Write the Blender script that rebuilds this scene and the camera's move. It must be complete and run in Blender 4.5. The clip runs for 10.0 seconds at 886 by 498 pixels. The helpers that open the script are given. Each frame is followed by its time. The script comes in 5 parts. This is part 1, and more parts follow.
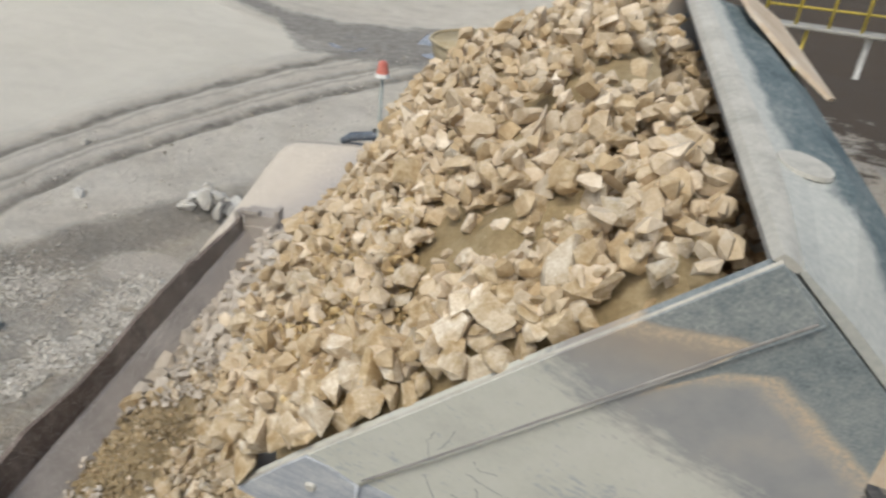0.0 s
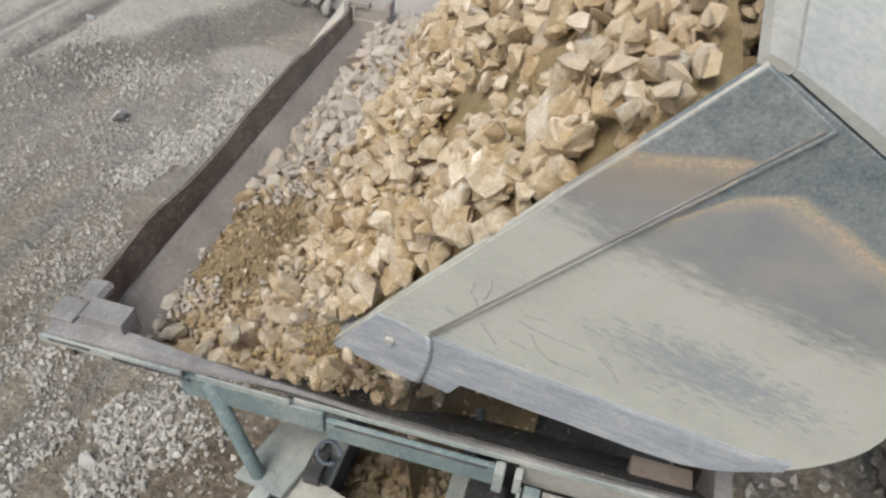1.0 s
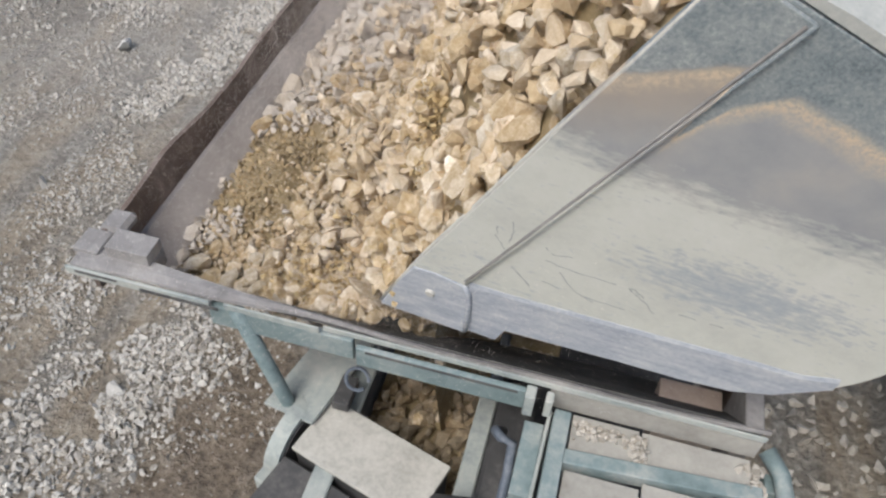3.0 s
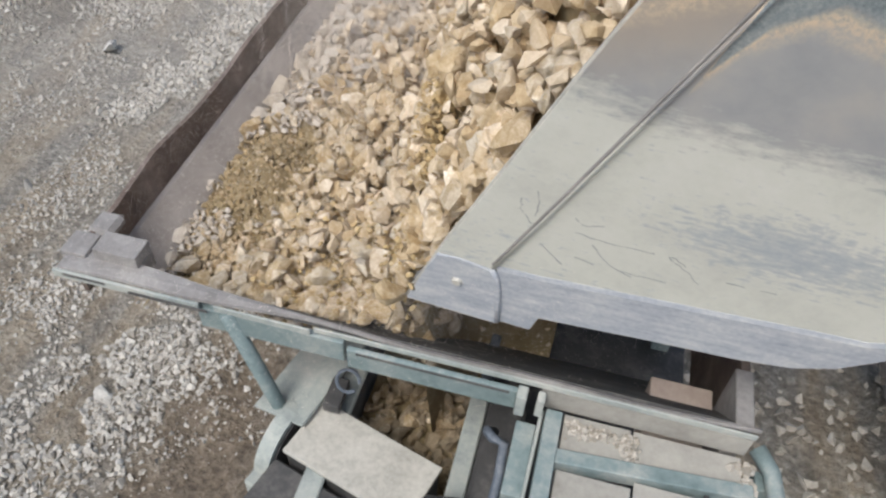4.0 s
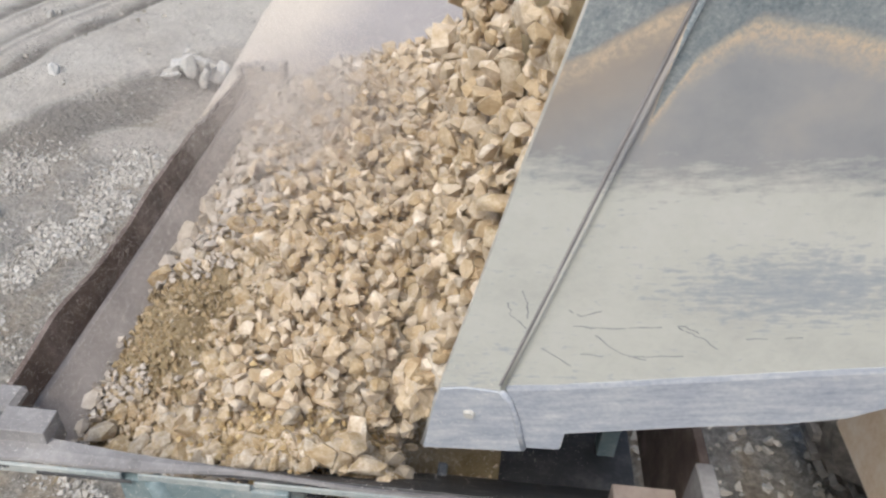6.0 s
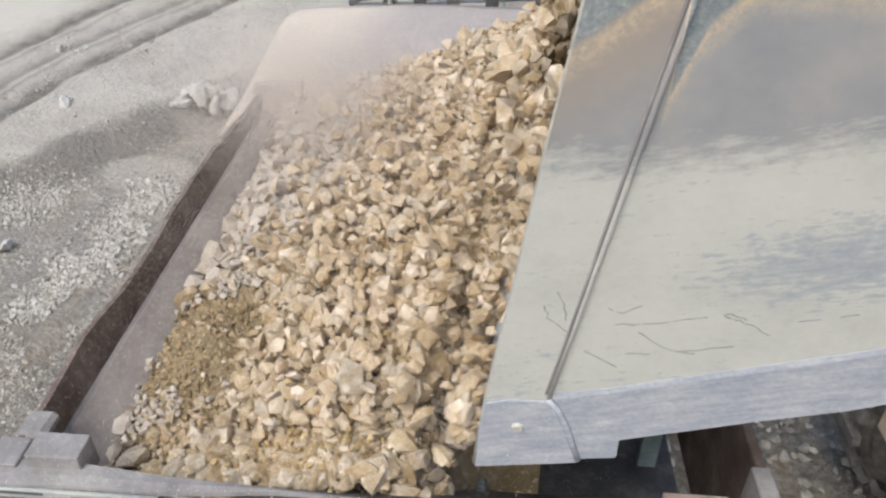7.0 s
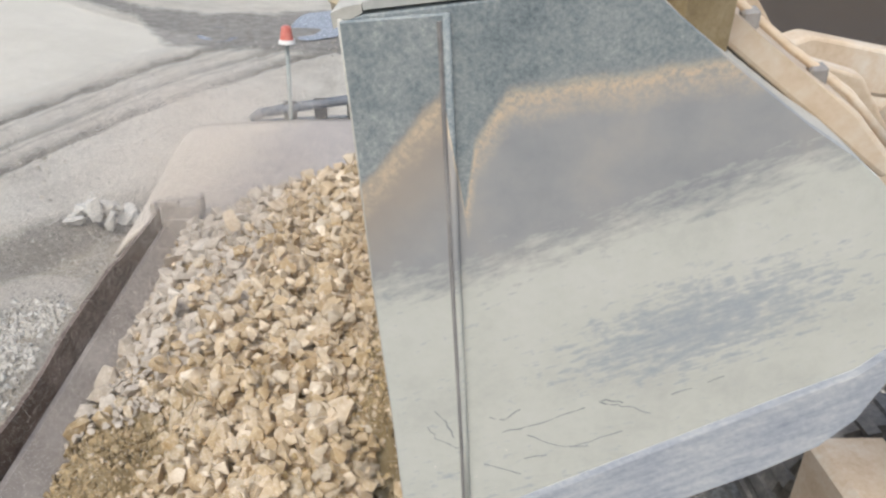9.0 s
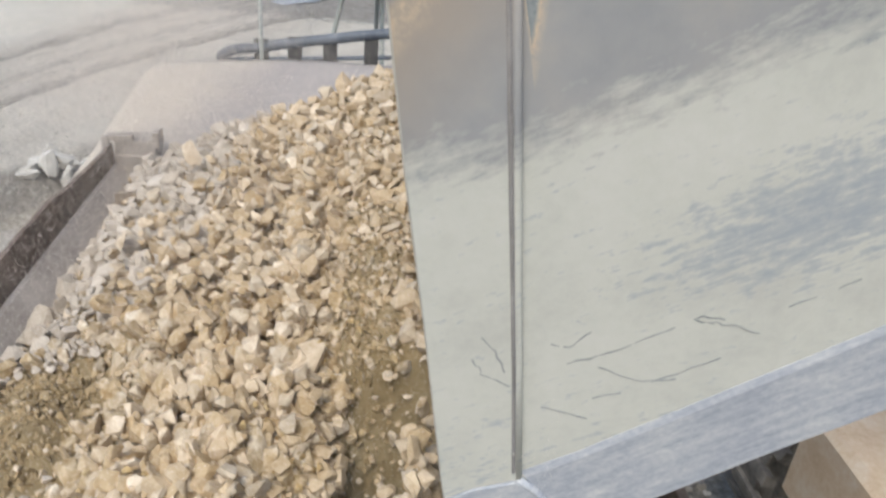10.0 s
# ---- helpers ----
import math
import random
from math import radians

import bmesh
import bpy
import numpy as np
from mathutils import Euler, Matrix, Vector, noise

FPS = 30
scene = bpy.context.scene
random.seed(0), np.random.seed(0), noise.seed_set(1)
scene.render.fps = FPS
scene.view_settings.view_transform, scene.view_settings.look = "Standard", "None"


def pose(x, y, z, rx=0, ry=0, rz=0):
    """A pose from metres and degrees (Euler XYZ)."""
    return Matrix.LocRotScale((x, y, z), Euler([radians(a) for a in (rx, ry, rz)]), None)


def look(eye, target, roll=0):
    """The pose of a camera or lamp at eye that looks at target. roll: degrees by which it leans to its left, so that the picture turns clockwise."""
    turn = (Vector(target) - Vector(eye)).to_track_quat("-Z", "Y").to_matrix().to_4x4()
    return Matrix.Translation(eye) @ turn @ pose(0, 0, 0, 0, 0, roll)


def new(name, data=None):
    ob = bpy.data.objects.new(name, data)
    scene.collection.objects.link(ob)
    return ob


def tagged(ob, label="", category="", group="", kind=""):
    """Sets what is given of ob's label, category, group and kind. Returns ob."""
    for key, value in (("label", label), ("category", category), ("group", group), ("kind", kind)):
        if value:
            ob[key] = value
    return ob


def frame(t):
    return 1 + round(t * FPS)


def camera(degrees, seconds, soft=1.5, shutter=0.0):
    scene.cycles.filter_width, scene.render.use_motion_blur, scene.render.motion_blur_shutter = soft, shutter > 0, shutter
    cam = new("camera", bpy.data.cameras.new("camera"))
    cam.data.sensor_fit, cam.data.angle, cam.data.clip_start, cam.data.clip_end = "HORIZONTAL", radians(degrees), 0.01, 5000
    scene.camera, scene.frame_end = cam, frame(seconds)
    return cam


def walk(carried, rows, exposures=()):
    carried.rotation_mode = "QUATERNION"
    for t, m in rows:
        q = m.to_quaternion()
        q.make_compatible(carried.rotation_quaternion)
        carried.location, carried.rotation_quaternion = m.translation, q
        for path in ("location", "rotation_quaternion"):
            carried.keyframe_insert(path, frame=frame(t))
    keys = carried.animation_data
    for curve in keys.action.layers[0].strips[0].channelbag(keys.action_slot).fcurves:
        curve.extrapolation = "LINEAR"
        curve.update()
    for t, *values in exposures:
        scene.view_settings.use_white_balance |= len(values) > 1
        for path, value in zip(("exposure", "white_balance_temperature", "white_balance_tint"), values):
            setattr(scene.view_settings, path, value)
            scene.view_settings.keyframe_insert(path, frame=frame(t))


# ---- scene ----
cam = camera(60.5, 10.0, soft=2.4, shutter=0.2)
PATH = [
    (0, (2.132, -1.93, 5.766), (1.986, -0.147, 4.871), 6.5),
    (0.2, (2.098, -1.854, 5.77), (1.801, -0.113, 4.831), 4.8),
    (0.5, (2.107, -1.798, 5.727), (1.796, -0.102, 4.714), 6.5),
    (1, (2.054, -1.73, 5.621), (1.73, -0.274, 4.288), 4.6),
    (1.5, (2.047, -1.746, 5.614), (1.731, -0.321, 4.246), 4.9),
    (2, (2.041, -1.73, 5.607), (1.727, -0.379, 4.167), 3.5),
    (2.5, (1.998, -1.719, 5.579), (1.681, -0.398, 4.111), 3.1),
    (4, (1.97, -1.727, 5.563), (1.692, -0.39, 4.102), 4.0),
    (4.5, (1.966, -1.71, 5.557), (1.675, -0.351, 4.118), 3.6),
    (5, (1.968, -1.721, 5.573), (1.683, -0.21, 4.294), 5.1),
    (5.5, (1.931, -1.717, 5.563), (1.83, -0.142, 4.333), 5.2),
    (6.8, (1.718, -1.685, 5.371), (1.619, -0.055, 4.217), 1.5),
    (7.5, (1.753, -1.661, 5.463), (1.663, -0.029, 4.31), -0.5),
    (8, (1.741, -1.595, 5.451), (1.7, 0.08, 4.359), 0.3),
    (8.5, (1.721, -1.734, 5.484), (1.847, 0.026, 4.542), 4.0),
    (9, (1.733, -1.678, 5.427), (1.865, 0.096, 4.512), 2.4),
    (9.5, (1.726, -1.514, 5.28), (1.847, 0.312, 4.473), 2.1),
    (10, (1.695, -1.375, 5.004), (1.904, 0.372, 4.054), 5.1),
]
walk(cam, [(t, look(eye, target, roll)) for t, eye, target, roll in PATH], exposures=[(0, -0.12, 6450, 4), (2.5, 0.05, 6200, 8), (4.5, 0.12, 6200, 7), (5.5, 0.16, 6150, 8), (7.5, 0.18, 6200, 8), (9.5, 0.2, 6200, 6), (10, 0.15, 6150, 6)])

# ---- light: hazy daylight ----
world = bpy.data.worlds.new("hazy_sky")
scene.world = world
world.use_nodes = True
wn = world.node_tree.nodes
sky = wn.new("ShaderNodeTexSky")
sky.sky_type = "NISHITA"
sky.sun_disc = False
sky.sun_elevation = radians(52)
sky.sun_rotation = radians(200)
sky.air_density, sky.dust_density, sky.ozone_density = 1.0, 4.0, 1.0
wn["Background"].inputs[1].default_value = 0.15
world.node_tree.links.new(sky.outputs[0], wn["Background"].inputs[0])
sun = new("sun", bpy.data.lights.new("sun", "SUN"))
sun.data.energy = 1.75
sun.data.angle = radians(24)
sun.data.color = (1.0, 0.97, 0.93)
sun.matrix_world = look((-3, -6, 12), (0, 0, 0))

# ---- materials ----
RIM = 3.1


def nodes_of(name):
    m = bpy.data.materials.new(name)
    m.use_nodes = True
    nt = m.node_tree
    return m, nt.nodes, nt.links, nt.nodes["Principled BSDF"]


def ramp(nodes, stops, mode="LINEAR"):
    r = nodes.new("ShaderNodeValToRGB")
    r.color_ramp.interpolation = mode
    while len(r.color_ramp.elements) < len(stops):
        r.color_ramp.elements.new(0.5)
    for e, (p, c) in zip(r.color_ramp.elements, stops):
        e.position = p
        e.color = (*c, 1) if len(c) == 3 else c
    return r


def noise_tex(nodes, links, vec, scale, detail=4, rough=0.6):
    n = nodes.new("ShaderNodeTexNoise")
    n.inputs["Scale"].default_value = scale
    n.inputs["Detail"].default_value = detail
    n.inputs["Roughness"].default_value = rough
    links.new(vec, n.inputs["Vector"])
    return n.outputs["Fac"]


def calc(nodes, links, op, a, b=0.0, clamp=False):
    n = nodes.new("ShaderNodeMath")
    n.operation = op
    n.use_clamp = clamp
    for i, v in enumerate((a, b)):
        if isinstance(v, (int, float)):
            n.inputs[i].default_value = v
        else:
            links.new(v, n.inputs[i])
    return n.outputs[0]


def mixed(nodes, links, fac, a, b, mode="MIX"):
    n = nodes.new("ShaderNodeMix")
    n.data_type = "RGBA"
    n.blend_type = mode
    for sock, v in ((n.inputs[0], fac), (n.inputs[6], a), (n.inputs[7], b)):
        if isinstance(v, (int, float)):
            sock.default_value = v
        elif isinstance(v, tuple):
            sock.default_value = (*v, 1)
        else:
            links.new(v, sock)
    return n.outputs[2]


def bumped(nodes, links, bsdf, height, strength, distance):
    b = nodes.new("ShaderNodeBump")
    b.inputs["Strength"].default_value = strength
    b.inputs["Distance"].default_value = distance
    links.new(height, b.inputs["Height"])
    links.new(b.outputs[0], bsdf.inputs["Normal"])


def surf(name, dark, mid, light, scale=2.0, fine=25.0, rough=0.9, bump=0.4, dist=0.01, metal=0.0, spread=(0.34, 0.66), vary=None, vary_from="Random"):
    """A surface mottled at two scales; vary tints each piece by its random value."""
    m, nodes, links, bsdf = nodes_of(name)
    vec = nodes.new("ShaderNodeTexCoord").outputs["Object"]
    if vary:
        info = nodes.new("ShaderNodeObjectInfo") if vary_from == "Random" else nodes.new("ShaderNodeNewGeometry")
        rnd = info.outputs["Random"] if vary_from == "Random" else info.outputs["Random Per Island"]
        shift = nodes.new("ShaderNodeVectorMath")
        links.new(vec, shift.inputs[0])
        comb = nodes.new("ShaderNodeCombineXYZ")
        links.new(calc(nodes, links, "MULTIPLY", rnd, 37.0), comb.inputs[0])
        links.new(calc(nodes, links, "MULTIPLY", rnd, 91.0), comb.inputs[1])
        links.new(comb.outputs[0], shift.inputs[1])
        vec = shift.outputs[0]
    big = noise_tex(nodes, links, vec, scale, 5, 0.65)
    small = noise_tex(nodes, links, vec, fine, 6, 0.7)
    f = calc(nodes, links, "ADD", calc(nodes, links, "MULTIPLY", big, 0.65), calc(nodes, links, "MULTIPLY", small, 0.35))
    r = ramp(nodes, [(spread[0], dark), (0.5, mid), (spread[1], light)])
    links.new(f, r.inputs[0])
    col = r.outputs[0]
    if vary:
        tint = ramp(nodes, vary)
        links.new(rnd, tint.inputs[0])
        col = mixed(nodes, links, 1.0, col, tint.outputs[0], "MULTIPLY")
    links.new(col, bsdf.inputs["Base Color"])
    rr = ramp(nodes, [(0.3, (max(rough - 0.15, 0),) * 3), (0.7, (min(rough + 0.1, 1),) * 3)])
    links.new(small, rr.inputs[0])
    links.new(rr.outputs[0], bsdf.inputs["Roughness"])
    bsdf.inputs["Metallic"].default_value = metal
    bumped(nodes, links, bsdf, f, bump, dist)
    return m


ROCK_TINTS = [(0.0, (0.92, 0.80, 0.60)), (0.2, (1.02, 0.92, 0.75)), (0.45, (1.10, 1.02, 0.89)), (0.7, (1.0, 0.98, 0.94)), (0.86, (1.24, 1.18, 1.09)), (1.0, (1.42, 1.39, 1.35))]
ROCK = surf("limestone", (0.39, 0.30, 0.18), (0.52, 0.445, 0.34), (0.71, 0.665, 0.59), 2.4, 19, 0.92, 0.6, 0.04, spread=(0.38, 0.62), vary=ROCK_TINTS)
ROCK_STUFF = surf("limestone_rubble", (0.345, 0.265, 0.165), (0.475, 0.405, 0.315), (0.615, 0.56, 0.48), 14, 90, 0.9, 0.6, 0.008, vary=ROCK_TINTS, vary_from="Island")
# limestone darkened to carry the hopper's shade over the feeder stones
SHADEROCK = surf("shaded_limestone", (0.18, 0.135, 0.085), (0.28, 0.23, 0.165), (0.40, 0.345, 0.27), 2.4, 19, 0.8, 0.5, 0.04, vary=ROCK_TINTS)
DUSTROCK = surf("dusted_limestone", (0.39, 0.34, 0.285), (0.49, 0.44, 0.38), (0.60, 0.56, 0.50), 12, 80, 0.95, 0.4, 0.006, vary=[(0, (0.86, 0.82, 0.76)), (0.5, (1.0, 0.97, 0.93)), (1, (1.12, 1.1, 1.08))], vary_from="Island")
FINES = surf("clayey_fines", (0.17, 0.12, 0.055), (0.285, 0.215, 0.115), (0.43, 0.35, 0.22), 3, 55, 0.95, 0.9, 0.02)
CLOD = surf("clay_clods", (0.19, 0.135, 0.065), (0.30, 0.23, 0.13), (0.43, 0.355, 0.235), 10, 60, 0.95, 0.5, 0.006, vary=[(0, (0.7, 0.66, 0.6)), (0.6, (1.0, 0.98, 0.95)), (1, (1.35, 1.3, 1.25))], vary_from="Island")
GRIT = surf("sandy_grit", (0.36, 0.25, 0.11), (0.50, 0.38, 0.20), (0.62, 0.52, 0.34), 14, 80, 0.95, 0.4, 0.004, vary=[(0, (0.8, 0.75, 0.7)), (0.8, (1.0, 0.98, 0.95)), (1, (1.3, 1.3, 1.3))], vary_from="Island")
PALEGRAVEL = surf("pale_gravel", (0.32, 0.30, 0.27), (0.485, 0.46, 0.42), (0.64, 0.615, 0.575), 6, 40, 0.9, 0.4, 0.01, vary=[(0, (0.7, 0.67, 0.62)), (0.4, (0.95, 0.93, 0.9)), (1, (1.12, 1.12, 1.1))], vary_from="Island")
GRAVEL = surf("grey_gravel", (0.285, 0.265, 0.232), (0.45, 0.425, 0.382), (0.62, 0.59, 0.54), 6, 40, 0.9, 0.4, 0.01, vary=[(0, (0.7, 0.66, 0.6)), (0.5, (0.95, 0.92, 0.88)), (1, (1.15, 1.13, 1.1))], vary_from="Island")
PALESTONE = surf("whitish_stone", (0.46, 0.44, 0.405), (0.58, 0.56, 0.52), (0.69, 0.67, 0.635), 3, 20, 0.9, 0.5, 0.03, vary=[(0, (0.75, 0.73, 0.7)), (1, (1.1, 1.1, 1.1))])
DUSTY = surf("dusty_steel", (0.26, 0.23, 0.205), (0.37, 0.33, 0.295), (0.46, 0.415, 0.37), 3, 30, 0.85, 0.25, 0.004)
RUST = surf("rusty_plate", (0.075, 0.053, 0.043), (0.145, 0.107, 0.087), (0.26, 0.21, 0.18), 4, 35, 0.85, 0.4, 0.006)
TEAL = surf("worn_teal_paint", (0.11, 0.155, 0.16), (0.20, 0.255, 0.255), (0.38, 0.39, 0.365), 4, 28, 0.65, 0.2, 0.004)
PALE = surf("pale_dusted_paint", (0.22, 0.25, 0.245), (0.35, 0.375, 0.35), (0.48, 0.475, 0.43), 4, 30, 0.8, 0.2, 0.004)
BLACK = surf("dark_steel", (0.035, 0.034, 0.035), (0.065, 0.063, 0.062), (0.15, 0.14, 0.13), 5, 30, 0.7, 0.3, 0.004)
COVER = surf("cream_cover", (0.34, 0.325, 0.285), (0.46, 0.44, 0.39), (0.55, 0.53, 0.475), 5, 40, 0.8, 0.2, 0.003)
RUBBER = surf("dusty_tyre", (0.08, 0.075, 0.07), (0.18, 0.165, 0.15), (0.34, 0.31, 0.27), 3, 20, 0.9, 0.4, 0.01)
TAN = surf("tan_dusted_paint", (0.45, 0.33, 0.215), (0.58, 0.465, 0.34), (0.66, 0.60, 0.51), 3, 25, 0.85, 0.25, 0.004)
YELLOW = surf("yellow_paint", (0.35, 0.25, 0.03), (0.55, 0.42, 0.06), (0.62, 0.52, 0.22), 5, 30, 0.6, 0.2, 0.003)
OCHRE = surf("ochre_tank_paint", (0.27, 0.20, 0.10), (0.40, 0.32, 0.19), (0.50, 0.43, 0.31), 3, 25, 0.75, 0.25, 0.004)
BLUESTEEL = surf("blue_grey_steel", (0.05, 0.06, 0.08), (0.11, 0.13, 0.16), (0.25, 0.26, 0.28), 4, 30, 0.6, 0.25, 0.004)
WATER = surf("muddy_water", (0.28, 0.27, 0.28), (0.33, 0.32, 0.33), (0.37, 0.36, 0.37), 1, 8, 0.25, 0.02, 0.002)
RIMDUST = surf("rim_dust", (0.17, 0.16, 0.153), (0.265, 0.25, 0.24), (0.385, 0.365, 0.345), 4, 30, 0.85, 0.3, 0.004)
SCRATCH = surf("bared_steel", (0.16, 0.17, 0.18), (0.25, 0.26, 0.26), (0.36, 0.36, 0.35), 9, 60, 0.6, 0.2, 0.002)
RED = surf("red_lens", (0.48, 0.10, 0.075), (0.58, 0.18, 0.14), (0.64, 0.30, 0.25), 8, 40, 0.4, 0.1, 0.002)
WHITE = surf("white_paint", (0.55, 0.53, 0.49), (0.72, 0.71, 0.68), (0.80, 0.79, 0.77), 6, 40, 0.6, 0.1, 0.002)
DECK = surf("dusty_deck_plate", (0.24, 0.225, 0.20), (0.34, 0.325, 0.29), (0.43, 0.41, 0.365), 3, 30, 0.9, 0.3, 0.004)
CONCRETE = surf("pink_dust_block", (0.34, 0.27, 0.23), (0.44, 0.36, 0.31), (0.52, 0.45, 0.39), 5, 30, 0.9, 0.3, 0.004)


def bucket_paint():
    """Worn teal paint under pale rock dust, a tan mud tide line and a scoured grey belly, laid out on the side plate."""
    m, nodes, links, bsdf = nodes_of("bucket_side_paint")
    vec = nodes.new("ShaderNodeTexCoord").outputs["Object"]
    sep = nodes.new("ShaderNodeSeparateXYZ")
    links.new(vec, sep.inputs[0])
    u, v = sep.outputs[0], sep.outputs[2]
    n1 = noise_tex(nodes, links, vec, 3.0, 5)
    n2 = noise_tex(nodes, links, vec, 28.0, 6, 0.7)
    n3 = noise_tex(nodes, links, vec, 90.0, 4, 0.7)
    turned = nodes.new("ShaderNodeMapping")
    turned.inputs["Rotation"].default_value = (0, radians(20), 0)
    links.new(vec, turned.inputs["Vector"])
    stretch = nodes.new("ShaderNodeMapping")
    stretch.inputs["Scale"].default_value = (11, 11, 42)
    links.new(turned.outputs[0], stretch.inputs["Vector"])
    streak = noise_tex(nodes, links, stretch.outputs[0], 1.0, 5, 0.65)
    wob = calc(nodes, links, "MULTIPLY", calc(nodes, links, "ADD", calc(nodes, links, "SUBTRACT", n1, 0.5), calc(nodes, links, "MULTIPLY", calc(nodes, links, "SUBTRACT", n2, 0.5), 0.5)), 0.09)
    # mud tide line: height against u
    un = calc(nodes, links, "DIVIDE", calc(nodes, links, "ADD", u, 0.3), 1.5)
    stops = [(-0.15, 1.10), (-0.02, 1.232), (0.09, 1.334), (0.104, 1.06), (0.139, 1.217), (0.215, 1.317), (0.326, 1.336), (0.64, 1.351), (1.15, 1.40)]
    mr = ramp(nodes, [((a + 0.3) / 1.5, ((b - 1.0) / 0.5,) * 3) for a, b in stops])
    links.new(un, mr.inputs[0])
    mud_v = calc(nodes, links, "ADD", calc(nodes, links, "MULTIPLY", mr.outputs[0], 0.5), 1.0)
    dm = calc(nodes, links, "ADD", calc(nodes, links, "SUBTRACT", v, mud_v), wob)
    above = ramp(nodes, [(0.48, (0, 0, 0)), (0.54, (1, 1, 1))])
    links.new(calc(nodes, links, "ADD", dm, 0.5), above.inputs[0])
    band = ramp(nodes, [(0.43, (0, 0, 0)), (0.475, (0.5,) * 3), (0.505, (1, 1, 1)), (0.53, (0, 0, 0))])
    links.new(calc(nodes, links, "ADD", dm, 0.5), band.inputs[0])
    # pale dust limit
    du = calc(nodes, links, "MULTIPLY", calc(nodes, links, "MAXIMUM", calc(nodes, links, "SUBTRACT", u, 0.1), 0.0), 0.34)
    dd = calc(nodes, links, "ADD", calc(nodes, links, "SUBTRACT", v, calc(nodes, links, "ADD", du, 0.90)), calc(nodes, links, "MULTIPLY", calc(nodes, links, "ADD", calc(nodes, links, "MULTIPLY", calc(nodes, links, "SUBTRACT", streak, 0.5), 1.0), calc(nodes, links, "MULTIPLY", calc(nodes, links, "SUBTRACT", n2, 0.5), 0.5)), 0.30))
    pale_f = ramp(nodes, [(0.445, (1, 1, 1)), (0.50, (0.45,) * 3), (0.545, (0, 0, 0))])
    links.new(calc(nodes, links, "ADD", dd, 0.5), pale_f.inputs[0])
    # colours
    paint = ramp(nodes, [(0.38, (0.12, 0.145, 0.16)), (0.47, (0.21, 0.24, 0.248)), (0.56, (0.31, 0.33, 0.325)), (0.66, (0.48, 0.49, 0.46))])
    n5 = noise_tex(nodes, links, vec, 105.0, 5, 0.7)
    links.new(calc(nodes, links, "ADD", calc(nodes, links, "MULTIPLY", n5, 0.4), calc(nodes, links, "ADD", calc(nodes, links, "MULTIPLY", n1, 0.3), calc(nodes, links, "MULTIPLY", n2, 0.3))), paint.inputs[0])
    grey = ramp(nodes, [(0.3, (0.26, 0.27, 0.28)), (0.5, (0.335, 0.335, 0.33)), (0.7, (0.41, 0.385, 0.35))])
    links.new(n1, grey.inputs[0])
    pale = ramp(nodes, [(0.3, (0.46, 0.46, 0.42)), (0.5, (0.56, 0.56, 0.50)), (0.7, (0.62, 0.61, 0.56))])
    links.new(calc(nodes, links, "ADD", calc(nodes, links, "MULTIPLY", n1, 0.6), calc(nodes, links, "MULTIPLY", n2, 0.4)), pale.inputs[0])
    # scoured patch in the pale dust: short dashes of bared paint, dense in the middle, sparse around
    cu = calc(nodes, links, "DIVIDE", calc(nodes, links, "SUBTRACT", u, 0.62), 0.36)
    cv = calc(nodes, links, "DIVIDE", calc(nodes, links, "SUBTRACT", calc(nodes, links, "SUBTRACT", v, 0.705), calc(nodes, links, "MULTIPLY", calc(nodes, links, "SUBTRACT", u, 0.6), 0.32)), 0.17)
    rad = calc(nodes, links, "SQRT", calc(nodes, links, "ADD", calc(nodes, links, "MULTIPLY", cu, cu), calc(nodes, links, "MULTIPLY", cv, cv)))
    patch = calc(nodes, links, "SUBTRACT", 1.25, rad, True)
    low = calc(nodes, links, "MULTIPLY", calc(nodes, links, "SUBTRACT", 0.42, v, True), 0.5)
    dashes = nodes.new("ShaderNodeMapping")
    dashes.inputs["Scale"].default_value = (24, 24, 88)
    links.new(turned.outputs[0], dashes.inputs["Vector"])
    dash = noise_tex(nodes, links, dashes.outputs[0], 1.0, 4, 0.6)
    grain = calc(nodes, links, "ADD", calc(nodes, links, "MULTIPLY", dash, 0.30), calc(nodes, links, "ADD", calc(nodes, links, "MULTIPLY", streak, 0.35), calc(nodes, links, "MULTIPLY", n2, 0.35)))
    scour = ramp(nodes, [(0.535, (0, 0, 0)), (0.59, (0.5,) * 3), (0.68, (0.85,) * 3)])
    links.new(calc(nodes, links, "ADD", calc(nodes, links, "SUBTRACT", grain, 0.02), calc(nodes, links, "MULTIPLY", calc(nodes, links, "ADD", patch, low), 0.16)), scour.inputs[0])
    col = mixed(nodes, links, scour.outputs[0], pale.outputs[0], (0.32, 0.35, 0.385))
    col = mixed(nodes, links, pale_f.outputs[0], grey.outputs[0], col)
    col = mixed(nodes, links, above.outputs[0], col, paint.outputs[0])
    speck = ramp(nodes, [(0.42, (0, 0, 0)), (0.56, (1, 1, 1))])
    links.new(calc(nodes, links, "ADD", calc(nodes, links, "MULTIPLY", n3, 0.5), calc(nodes, links, "MULTIPLY", n2, 0.5)), speck.inputs[0])
    grit = calc(nodes, links, "ADD", calc(nodes, links, "MULTIPLY", speck.outputs[0], 0.75), 0.25)
    # brown silt washed down the strip below the tide line
    wash = ramp(nodes, [(0.22, (0, 0, 0)), (0.46, (0.75,) * 3), (0.52, (0.75,) * 3), (0.54, (0, 0, 0))])
    links.new(calc(nodes, links, "ADD", dm, 0.5), wash.inputs[0])
    strip = calc(nodes, links, "MULTIPLY", calc(nodes, links, "SUBTRACT", 0.1, u), 60.0, True)
